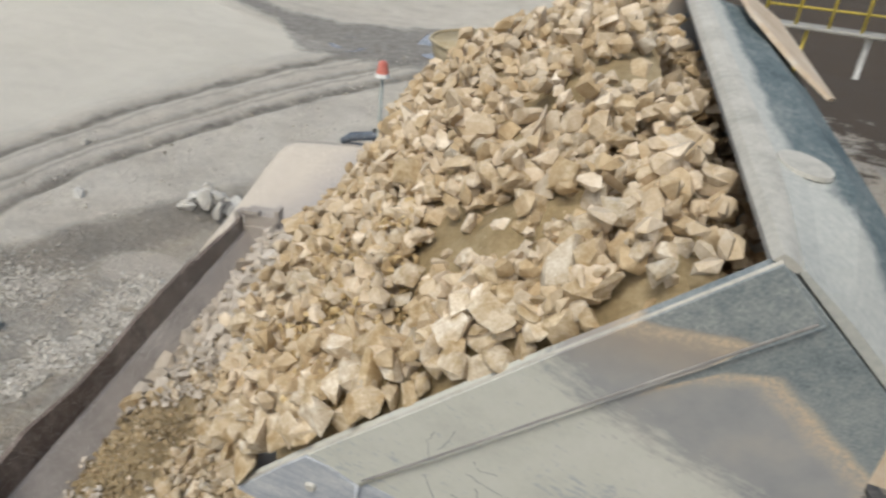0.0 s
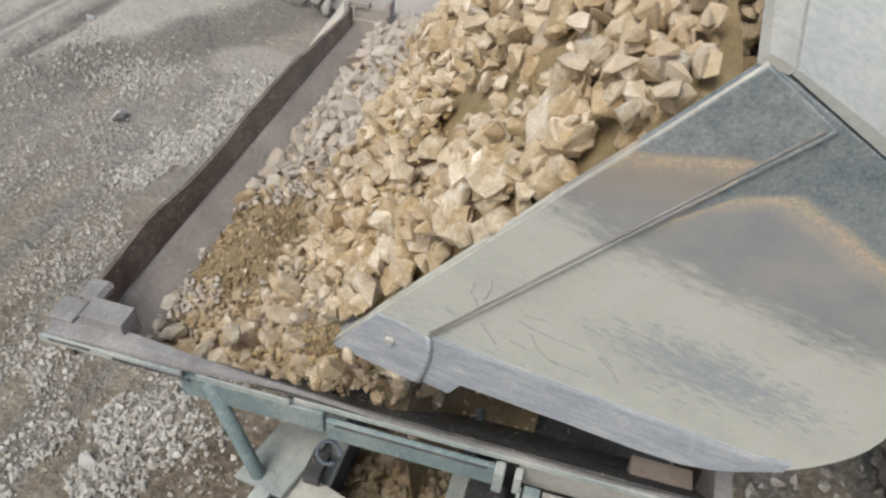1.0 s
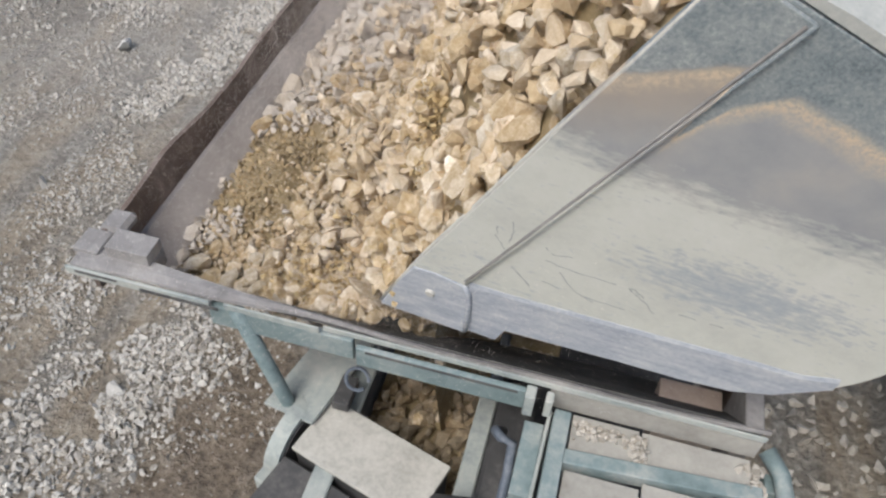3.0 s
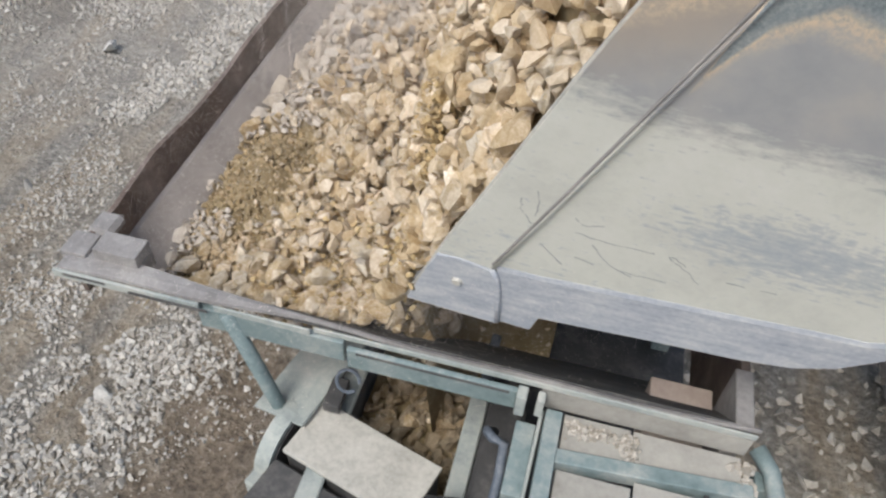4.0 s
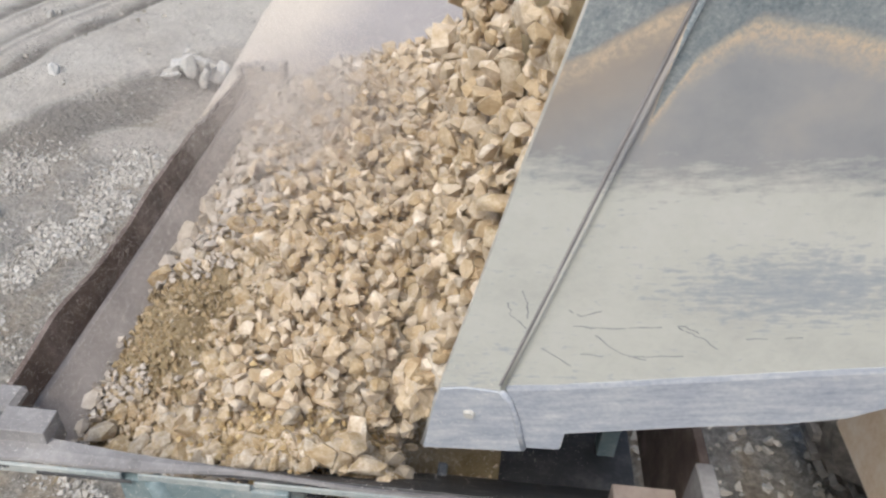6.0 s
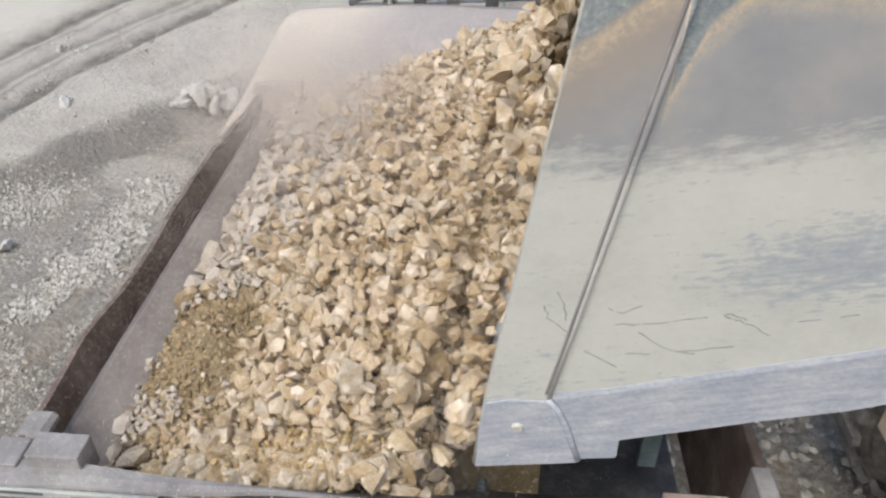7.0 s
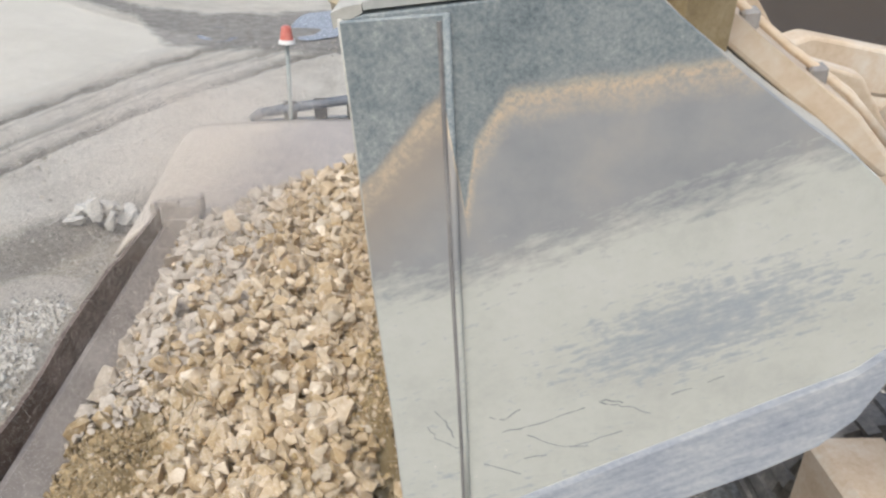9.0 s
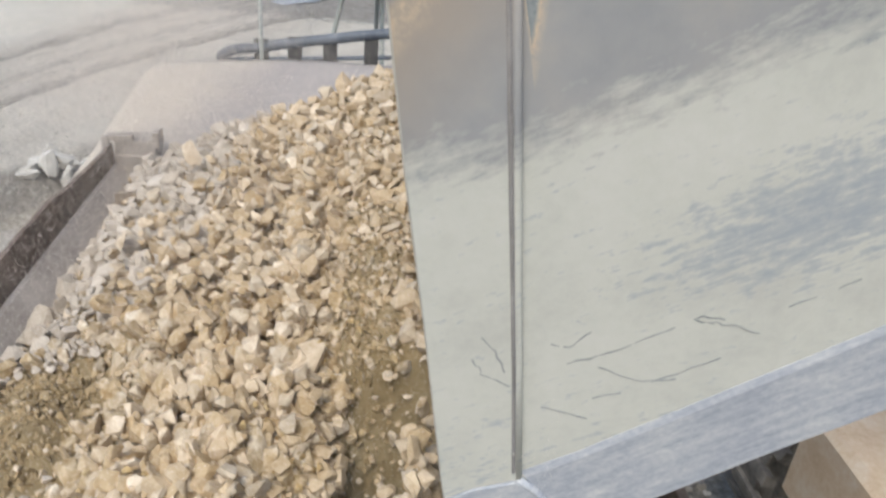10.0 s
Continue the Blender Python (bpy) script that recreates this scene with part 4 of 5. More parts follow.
    part("gearbox", bm, BLACK, d)
    hose = [(1.90, -0.02, 2.62), (1.87, -0.08, 2.72), (1.90, -0.13, 2.76), (1.95, -0.12, 2.72), (1.96, -0.22, 2.62), (1.95, -0.45, 2.5), (1.94, -0.7, 2.3)]
    part("hose", tube(hose, 0.022, 8), BLUESTEEL, d, "grey bent hose", smooth=True)
    part("gear_leg", boxes(((1.88, -0.4, 0.0), (1.98, -0.3, 2.0))), BLUESTEEL, d)


feeder()


def deck():
    d = base("service_deck", "dusty plated service deck framed in teal beams", "platform")
    z = 2.955
    for lo, hi in (((2.16, -0.235, z - 0.012), (2.42, -0.058, z)), ((2.43, -0.235, z - 0.012), (2.84, -0.058, z - 0.002)), ((2.16, -1.1, z - 0.012), (2.44, -0.30, z)), ((2.45, -1.1, z - 0.012), (2.84, -0.27, z - 0.003))):
        part("deck_plate", boxes((lo, hi), bevel=0.003), DECK, d)
    bm = bmesh.new()
    box(bm, (0, -0.03, -0.05), (0.74, 0.03, 0.022), Matrix.Translation((2.14, -0.255, z)) @ Matrix.Rotation(radians(4), 4, "Z"), bevel=0.004)
    part("cross_beam", bm, TEAL, d)
    part("edge_beam", boxes(((2.085, -1.2, z - 0.10), (2.15, -0.07, z + 0.03))), TEAL, d)
    part("inner_beam", boxes(((1.98, -0.42, z - 0.5), (2.06, -0.10, z - 0.06))), TEAL, d)
    part("tie_rod", tube([(2.07, -0.07, z), (2.06, -0.5, z - 0.05), (2.05, -1.0, z - 0.1)], 0.008, 6), PALE, d)
    part("end_beam", tube([(2.90, 0.0, z), (2.96, -0.08, z - 0.02), (2.99, -0.25, z - 0.04), (3.0, -0.6, z - 0.06), (3.0, -1.1, z - 0.06)], 0.035, 8), TEAL, d, smooth=True)
    bm = boxes(((2.70, -0.30, z), (2.72, -0.26, z + 0.02)), ((2.72, -0.30, z), (2.745, -0.285, z + 0.02)))
    part("clip", bm, BLACK, d)
    for x, y in ((2.12, -1.1), (2.95, -1.1), (2.95, -0.1)):
        part("deck_leg", boxes(((x - 0.04, y - 0.04, 0), (x + 0.04, y + 0.04, z - 0.06))), TEAL, d)
    rng = random.Random(8)
    places = []
    for _ in range(110):
        x = rng.uniform(2.17, 2.44)
        places.append((x, -0.09 - abs(rng.gauss(0, 0.03)) - 0.1 * max(0, x - 2.36), z + 0.008, rng.uniform(0.012, 0.035)))
    for _ in range(60):
        places.append((rng.gauss(2.425, 0.012), rng.uniform(-0.22, -0.09), z + 0.006, rng.uniform(0.012, 0.03)))
    for _ in range(40):
        places.append((rng.uniform(2.80, 2.90), rng.uniform(-0.3, -0.08), z + 0.0, rng.uniform(0.015, 0.05)))
    tagged(rubble("spilt_grit", places, GRAVEL, seed=9), "small stone chips spilt along the deck edge", "gravel")


deck()

# ---- bucket ----
# (t, x, z, tip): the corner weld of the near side plate and the bucket's tip angle
BUCKET = [
    (0, 1.792, 3.932, -44.4), (0.5, 1.683, 3.826, -37.4), (1, 1.641, 3.631, -31.8), (1.5, 1.631, 3.547, -27.6),
    (2, 1.634, 3.502, -25.8), (2.5, 1.638, 3.44, -24.5), (4, 1.79, 3.669, -18.7), (4.5, 1.883, 3.597, -11.2),
    (5, 1.945, 3.705, -10.0), (5.5, 1.977, 3.741, -8.6), (6.8, 1.943, 3.70, -4.5), (7.5, 1.977, 3.718, 0.2),
    (8, 1.93, 3.743, 2.1), (8.5, 1.949, 3.75, 5.6), (9, 1.964, 3.685, 8.5), (9.5, 2.024, 3.739, 9.7), (10, 2.085, 3.669, 11.8),
]
LEAN = Matrix.Translation((2, 0, 3.4)) @ pose(0, 0, 0, 0, 0, -5.85) @ pose(0, 0, 0, 8.42)


def bucket_at(t):
    a, b, c = (float(np.interp(t, [r[0] for r in BUCKET], [r[k] for r in BUCKET])) for k in (1, 2, 3))
    return LEAN @ Matrix.Translation((a - 2, 0, b - 3.4)) @ pose(0, 0, 0, 0, -c, 0)


TIP, CROWN = Vector((-0.22, -0.45)), Vector((-0.084, 1.52))
WIDE = 3.1
DROP = 0.07
SIDE = [(-0.196, -0.446), (0.262, -0.262), (0.246, -0.157), (0.59, 0.055), (0.81, 0.178), (0.95, 0.275), (1.028, 0.375), (1.08, 0.485), (1.11, 0.60), (1.117, 0.72), (1.102, 0.84), (1.056, 0.96), (0.926, 1.113), (0.80, 1.212), (0.63, 1.365), (0.505, 1.487), (0.46, 1.53), (-0.084, 1.52), (-0.103, 1.2), (-0.127, 0.88), (-0.15, 0.45), (-0.18, 0.0), (-0.186, -0.2)]


def rounded(points, first, last, times=2):
    """Corners between two points of an outline cut round."""
    for _ in range(times):
        out = points[: first + 1]
        for a, b in zip(points[first:last], points[first + 1 : last + 1]):
            out += [(a[0] * 0.75 + b[0] * 0.25, a[1] * 0.75 + b[1] * 0.25), (a[0] * 0.25 + b[0] * 0.75, a[1] * 0.25 + b[1] * 0.75)]
        out += points[last:]
        points, last = out, first + 2 * (last - first) + 1
    return points


SIDE = rounded(SIDE, 4, 13, 1)


def across(bm):
    """The bucket's floor and back drop a little across its width."""
    for v in bm.verts:
        v.co.z -= DROP * v.co.y
    return bm


def loft(profile_at, ws):
    """A closed outline carried along the width."""
    bm = bmesh.new()
    rings = [[bm.verts.new((x, w, z)) for x, z in profile_at(w)] for w in ws]
    n = len(rings[0])
    for a, b in zip(rings, rings[1:]):
        for k in range(n):
            bm.faces.new((a[k], a[(k + 1) % n], b[(k + 1) % n], b[k]))
    bm.faces.new(rings[0]), bm.faces.new(rings[-1])
    return bm


def rise(w):
    return min(1.0, 0.12 + max(0.0, min(w, WIDE - w)) / 0.55)


def bucket():
    b = base("loader_bucket", "large worn steel loader bucket, tipping, coated in pale dust", "bucket")
    paint, belly = bucket_paint(), belly_paint()
    part("side_plate", slab(SIDE, 0.0, 0.035, 0.004), paint, b, "dusty teal side plate with a mud tide line")
    part("far_side_plate", across(slab(SIDE, WIDE - 0.035, WIDE, 0.004)), paint, b)
    # doubler strip along the open edge, with its raised seam
    part("edge_strip", slab([(-0.182, -0.06), (-0.11, -0.02), (0.0, 0.0), (0.11, 1.512), (-0.084, 1.516), (-0.103, 1.2), (-0.127, 0.88), (-0.15, 0.45), (-0.18, 0.0)], -0.014, -0.001, 0.003), paint, b, "doubler strip along the bucket mouth")
    # pale bead added to draw the highlight on the mouth's edge
    part("edge_highlight", tube([(-0.084, -0.002, 1.518), (-0.103, -0.002, 1.2), (-0.127, -0.002, 0.88), (-0.15, -0.002, 0.45), (-0.18, -0.002, 0.0), (-0.187, -0.004, -0.2), (-0.194, -0.004, -0.44)], 0.006, 6), COVER, b, "pale bead for the highlight along the bucket mouth", smooth=True)
    part("seam", tube([(0.004, -0.006, -0.0), (0.03, -0.007, 0.36), (0.075, -0.007, 1.0), (0.112, -0.006, 1.51)], 0.0095, 8), paint, b, "dusty weld bead", smooth=True)
    # the bead's thin shadow, drawn as a darker grey line beside it
    part("seam_shadow", tube([(-0.005, -0.0125, 0.03), (0.021, -0.0135, 0.36), (0.064, -0.0135, 1.0), (0.100, -0.0135, 1.50)], 0.005, 6), RIMDUST, b, "grey line for the thin shadow beside the seam")
    part("corner_weld", tube([(0.0, -0.008, 0.0), (0.04, -0.012, -0.045), (0.072, -0.012, -0.11), (0.105, -0.012, -0.2), (0.142, -0.01, -0.3)], 0.011, 8), belly, b, smooth=True)
    bm = bmesh.new()
    crease = [(0.012, 0.012), (0.08, 0.045), (0.148, 0.075), (0.438, 0.235), (0.62, 0.335), (0.85, 0.462), (1.0, 0.54), (1.075, 0.62)]
    low = [(0.145, -0.305), (0.257, -0.262), (0.25, -0.16), (0.595, 0.046), (0.815, 0.168), (0.957, 0.267), (1.036, 0.37), (1.105, 0.56)]
    rows = []
    for (a, c), (d, e) in zip(crease, low):
        rows.append([bm.verts.new(p) for p in ((a, -0.002, c + 0.004), (a + 0.01, -0.006, c - 0.014), (d, -0.004, e), (d, 0.03, e), (a, 0.02, c))])
    for p, q in zip(rows, rows[1:]):
        for k in range(5):
            bm.faces.new((p[k], p[(k + 1) % 5], q[(k + 1) % 5], q[k]))
    bm.faces.new(rows[0]), bm.faces.new(rows[-1])
    part("heel_band", bm, belly, b, "bevelled heel band scoured to blue-grey steel")
    part("side_cutter", slab([(-0.189, -0.445), (0.143, -0.312), (0.105, -0.2), (0.07, -0.105), (0.0, -0.004), (-0.11, -0.024), (-0.182, -0.065), (-0.188, -0.2)], -0.018, -0.001, 0.005), belly, b, "scoured side cutter plate")
    bm = bmesh.new()
    bmesh.ops.create_cone(bm, cap_ends=True, segments=14, radius1=0.022, radius2=0.016, depth=0.014, matrix=Matrix.Translation((-0.07, -0.022, -0.16)) @ Matrix.Rotation(radians(90), 4, "X"))
    part("bolt", bm, COVER, b, "pale bolt head")
    # shell: floor, heel and back
    ins = []
    c = Vector((0.35, 0.7))
    prof = SIDE[2 : SIDE.index((-0.084, 1.52)) + 1]
    for p in prof:
        v = Vector(p)
        ins.append(tuple(v + (c - v).normalized() * 0.045))
    part("shell", across(slab(list(prof) + ins[::-1], 0.036, WIDE - 0.036)), COVER, b, "curved floor and back of the bucket")
    part("cutting_edge", across(slab([(-0.195, -0.45), (0.255, -0.27), (0.24, -0.19), (-0.19, -0.42)], 0.036, WIDE - 0.036)), belly, b, "straight steel cutting edge")
    # spill guard above the mouth
    ws = [0.0, 0.08, 0.2, 0.35, 0.55, 0.9, 1.55, 2.2, 2.6, 2.9, WIDE]
    part("guard_flange", across(loft(lambda w: [(-0.10, 1.50), (-0.10, 1.53), (-0.075, 1.535 + 0.03 * rise(w)), (-0.048, 1.535 + 0.05 * rise(w)), (-0.04, 1.535 + 0.045 * rise(w)), (-0.04, 1.525)], ws)), COVER, b, "pale dusty top flange")
    part("spill_guard", across(loft(lambda w: [(-0.038, 1.53), (-0.038, 1.54 + 0.042 * rise(w)), (0.03, 1.54 + 0.085 * rise(w)), (0.15, 1.54 + 0.165 * rise(w)), (0.30, 1.54 + 0.19 * rise(w)), (0.42, 1.54 + 0.11 * rise(w)), (0.455, 1.535)], ws)), guard_paint(), b, "teal spill guard worn to blue-grey")
    bm = bmesh.new()
    vs = [bm.verts.new(p) for p in ((0.06, 2.2, 1.70), (0.2, 1.72, 1.735), (0.36, 1.62, 1.77), (0.42, 1.72, 1.78), (0.42, 3.0, 1.78), (0.06, 3.0, 1.70))]
    up = [bm.verts.new(v.co + Vector((0, 0, 0.02))) for v in vs]
    bm.faces.new(vs), bm.faces.new(up)
    for i in range(len(vs)):
        bm.faces.new((vs[i], vs[(i + 1) % len(vs)], up[(i + 1) % len(vs)], up[i]))
    part("guard_ledge", across(bm), TAN, b, "tan dust-caked ledge")
    bm = bmesh.new()
    bmesh.ops.create_cone(bm, cap_ends=True, segments=28, radius1=0.085, radius2=0.08, depth=0.012, matrix=Matrix.Translation((0.03, 0.58, 1.632)) @ Matrix.Rotation(radians(-36), 4, "Y"))
    part("guard_patch", across(bm), COVER, b, "pale round patch")
    # scratches gouged in the dust
    marks = [
        ((0.105, 0.43), (0.142, 0.412), (0.186, 0.454)), ((0.13, 0.367), (0.247, 0.40), (0.354, 0.451)), ((0.389, 0.468), (0.449, 0.451), (0.521, 0.419)),
        ((0.395, 0.476), (0.45, 0.462)), ((0.199, 0.35), (0.297, 0.299), (0.362, 0.301)), ((0.186, 0.256), (0.246, 0.269)), ((0.072, 0.241), (0.172, 0.192)),
        ((0.313, 0.294), (0.45, 0.356)), ((0.57, 0.481), (0.695, 0.542)), ((-0.062, 0.415), (-0.046, 0.369), (0.008, 0.326)), ((-0.035, 0.472), (-0.01, 0.43), (0.002, 0.37)),
    ]
    rng = random.Random(3)
    for mk in marks:
        on_strip = mk[0][0] < 0
        y = -0.0135 if on_strip else 0.0005
        way = []
        for (a, c), (d, e) in zip(mk, mk[1:]):
            way += [(a + (d - a) * k / 5 + rng.uniform(-0.003, 0.003), y + rng.uniform(-0.0005, 0.0015), c + (e - c) * k / 5 + rng.uniform(-0.004, 0.004)) for k in range(5)]
        part("scratch", tube(way + [(mk[-1][0], y, mk[-1][1])], 0.0022, 5), SCRATCH, b)
    part("back_stiffener", across(slab([(0.52, 1.475), (0.565, 1.525), (0.68, 1.405), (0.85, 1.25), (0.98, 1.145), (1.09, 1.0), (1.065, 0.965)], 0.2, WIDE - 0.2, 0.012)), TAN, b, "tan dust-caked stiffener on the bucket back")
    part("hydraulic_hose", tube([(0.48, 0.62, 1.56), (0.57, 0.50, 1.515), (0.69, 0.40, 1.395), (0.86, 0.34, 1.24), (0.99, 0.30, 1.135), (1.10, 0.27, 1.0)], 0.011, 8), TAN, b, "dusty hydraulic hose", smooth=True)
    for u, w, v in ((0.62, 0.455, 1.46), (0.77, 0.37, 1.315), (0.92, 0.32, 1.185)):
        bm = bmesh.new()
        box(bm, (u - 0.02, w - 0.02, v - 0.03), (u + 0.02, w + 0.02, v + 0.016), bevel=0.006)
        part("hose_clamp", bm, RIMDUST, b)
    # hinge ears at the back
    for y in (0.95, 2.15):
        part("hinge_ear", across(slab([(1.0, 0.55), (1.35, 0.62), (1.42, 0.75), (1.3, 0.95), (0.98, 1.08)], y - 0.04, y + 0.04, 0.01)), TAN, b)
    return b


BKT = bucket()


# ---- loader ----
def loader():
    l = base("wheel_loader", "dust-caked yellow wheel loader tipping its bucket", "wheel loader")
    piv = Vector((6.5, 1.58, 3.0))
    boom = part("boom", tube([Vector((4.4, 0.9, 4.25)) - piv, Vector((4.4, 2.26, 4.25)) - piv], 0.14, 14), TAN, l, "tan dust-caked boom cross tube", smooth=True)
    boom.location = piv

    def on_boom(bm):
        bmesh.ops.translate(bm, verts=bm.verts, vec=-piv)
        return bm

    for y in (0.98, 2.18):
        part("lift_arm", on_boom(slab([(3.35, 4.3), (3.5, 4.6), (3.9, 4.58), (5.3, 4.05), (6.6, 3.2), (6.5, 2.8), (5.2, 3.55), (3.9, 4.15), (3.3, 4.2)], y - 0.10, y + 0.10, 0.08)), TAN, boom, "tan dust-caked lift arm")
    part("tilt_link", on_boom(slab([(3.3, 4.75), (3.5, 4.82), (4.9, 4.6), (4.9, 4.45), (3.45, 4.6)], 1.5, 1.66, 0.02)), TAN, boom)
    part("frame_nose", boxes(((4.58, 1.0, 1.25), (5.16, 2.25, 2.0)), bevel=0.06), TAN, l, "pale tan dust-caked frame nose")
    part("front_frame", boxes(((5.17, 1.0, 1.2), (7.2, 2.2, 3.1)), bevel=0.08), RUBBER, l, "dark dusty front frame")
    part("lower_frame", boxes(((5.75, 1.15, 0.7), (7.2, 2.05, 1.19)), bevel=0.08), TAN, l)
    part("axle", tube([(5.6, 0.4, 0.86), (5.6, 2.8, 0.86)], 0.16, 14), TAN, l, "dust-caked front axle", smooth=True)
    part("rear_body", boxes(((7.6, 0.6, 1.0), (11.0, 2.6, 2.6)), bevel=0.15), YELLOW, l)
    part("cab", boxes(((7.2, 0.85, 2.6), (8.9, 2.3, 4.3)), bevel=0.12), BLACK, l)
    for x, y in ((5.6, 0.35), (5.6, 2.85), (9.3, 0.35), (9.3, 2.85)):
        bm = bmesh.new()
        m = Matrix.Translation((x, y, 0.86)) @ Matrix.Rotation(radians(90), 4, "X")
        bmesh.ops.create_cone(bm, cap_ends=True, segments=40, radius1=0.86, radius2=0.86, depth=0.62, matrix=m)
        bmesh.ops.bevel(bm, geom=[e for e in bm.edges if len(e.link_faces) == 2 and e.calc_face_angle(0) > 1.2], offset=0.12, segments=3, affect="EDGES")
        wheel = part("tyre", bm, RUBBER, l, "dusty treaded tyre")
        for k in range(22):
            a = 2 * math.pi * k / 22
            lug = bmesh.new()
            box(lug, (-0.05, -0.03, -0.30), (0.05, 0.035, 0.30), m @ Matrix.Rotation(a, 4, "Z") @ Matrix.Translation((0, 0.86, 0)))
            part("tread_lug", lug, RUBBER, wheel)
        bm = bmesh.new()
        bmesh.ops.create_cone(bm, cap_ends=True, segments=28, radius1=0.42, radius2=0.34, depth=0.66, matrix=m)
        part("rim", bm, YELLOW, wheel)
    return boom


BOOM = loader()


def yellow_rail():
    r = base("yellow_railing", "yellow tube railing on a raised walkway across the yard", "railing")
    a, b = Vector((4.9, 8.1, 0)), Vector((6.4, 7.9, 0))
    for k in range(5):
        p = a.lerp(b, k / 4)
        part("post", tube([(p.x, p.y, 4.5), (p.x + 0.03, p.y, 5.5)], 0.02, 8), YELLOW, r, smooth=True)
    for z in (5.5, 5.1, 4.72):
        part("rail", tube([(a.x, a.y, z - 0.02), (b.x, b.y, z)], 0.014, 8), YELLOW, r, smooth=True)
    bm = bmesh.new()
    box(bm, (0, -0.12, 4.46), (1.51, 0.25, 4.50), Matrix.Translation(a) @ Matrix.Rotation(math.atan2(b.y - a.y, b.x - a.x), 4, "Z"), bevel=0.01)
    part("walkway", bm, DECK, r)
    part("leg", tube([(5.42, 8.0, 4.5), (5.40, 8.05, 3.6), (5.40, 8.05, 0.0)], 0.02, 8), YELLOW, r, smooth=True)
    part("hanging_bar", boxes(((6.11, 7.96, 3.95), (6.17, 8.0, 4.5))), WHITE, r, "pale bar hanging under the walkway")


yellow_rail()


# ---- rock in the hopper ----
def hopper_rock():
    heap = base("rock_heap", "heap of broken cream limestone and clayey fines in the hopper", "rock pile")
    xs = [0.06 + 0.045 * i for i in range(46)]
    ys = [0.21 + 0.05 * i for i in range(66)]
    sheet("fine_dirt", xs, ys, lambda x, y: max(pile_height(x, y) - 0.022 + 0.022 * lumpy(x, y, 9, 4) - 1.2 * max(0, 0.21 + 0.03 * y - x), 1.93), FINES, heap, smooth=False)["kind"] = "stuff"
    rng = random.Random(31)
    spots = []
    tries = 0
    cell = {}
    while len(spots) < 1900 and tries < 60000:
        tries += 1
        x, y = rng.uniform(0.13, 2.2), rng.uniform(0.19, 3.46)
        if x < 0.15 + 0.03 * y + 0.1 * max(0, 0.5 - y):
            continue
        if pile_height(x, y) < 2.5:
            continue
        patch = lumpy(x, y, 2.6, 11.0)
        bare = 1.3 * math.exp(-(((x - 0.40) / 0.26) ** 2) - ((y - 1.0) / 0.5) ** 2) + 0.9 * math.exp(-(((x - 1.68) / 0.15) ** 2) - ((y - 1.3) / 0.8) ** 2)
        if bare > 0.72 + 0.9 * lumpy(x, y, 4.0, 2) or rng.random() < 0.8 * min(1, bare):
            continue
        if rng.random() < 0.95 * bare or (patch > 0.34 and rng.random() < 0.6):
            s = rng.uniform(0.02, 0.045)
        else:
            s = 0.06 + 0.075 * rng.random() ** 1.6
        key = (int(x / 0.08), int(y / 0.08))
        near = [q for i in (-1, 0, 1) for j in (-1, 0, 1) for q in cell.get((key[0] + i, key[1] + j), ())]
        if any((q[0] - x) ** 2 + (q[1] - y) ** 2 < (0.34 * (q[3] + s)) ** 2 for q in near):
            continue
        q = (x, y, pile_height(x, y) + s * rng.uniform(-0.05, 0.22), s)
        cell.setdefault(key, []).append(q)
        spots.append(q)
    spots.sort(key=lambda q: (q[3] < 0.06, (q[0] - 1.0) ** 2 + (q[1] - 0.9) ** 2))
    for x, y, z, s in spots[:300]:
        ob = new("stone", rng.choice(ROCK_MESHES))
        ob.parent = heap
        ob.matrix_world = Matrix.Translation((x, y, z)) @ turn_of(rng).to_4x4() @ Matrix.Scale(s * 1.15, 4)
    def dusted(x, y):
        return x + 0.25 * lumpy(x, y, 2.0, 5) < 0.35 + 0.22 * y

    rest = [(x, y, z, s * 1.12) for x, y, z, s in spots[300:]]
    rubble("rubble", [q for q in rest if not dusted(*q[:2])], ROCK_STUFF, heap, seed=6, tumble=2.2)
    ob = rubble("dusty_rubble", [q for q in rest if dusted(*q[:2])], DUSTROCK, heap, seed=16, tumble=2.2)
    ob["label"] = "older rock dulled by pinkish grey dust"
    chips = []
    for _ in range(7000):
        x, y = rng.uniform(0.2, 2.1), rng.uniform(0.3, 3.45)
        if math.hypot((x - 0.42) / 0.28, (y - 1.0) / 0.5) < 1 and rng.random() < 0.85:
            continue
        if x > 1.45 and y < 0.7:
            continue
        chips.append((x, y, pile_height(x, y) - 0.012, 0.012 + 0.036 * rng.random() ** 1.6))
    rubble("chip_layer", chips, ROCK_STUFF, heap, seed=7)
    clods = []
    for _ in range(2600):
        x, y = rng.gauss(0.40, 0.2), rng.gauss(1.0, 0.42)
        if 0.2 < x < 0.95 and 0.25 < y < 2.0:
            clods.append((x, y, pile_height(x, y) - 0.02, 0.01 + 0.045 * rng.random() ** 3))
    for _ in range(1500):
        x, y = rng.gauss(1.68, 0.12), rng.uniform(0.6, 2.6)
        if x < 2.05 and pile_height(x, y) > 2.5:
            clods.append((x, y, pile_height(x, y) - 0.015, 0.01 + 0.045 * rng.random() ** 3))
    rubble("clod_layer", clods, CLOD, heap, seed=8)


# ---- rock in the bucket: rides, slides off the lip and comes to rest on the heap ----
ALONG = (CROWN - TIP).normalized()
OUT = Vector((-ALONG.y, ALONG.x))
LONG = (CROWN - TIP).length


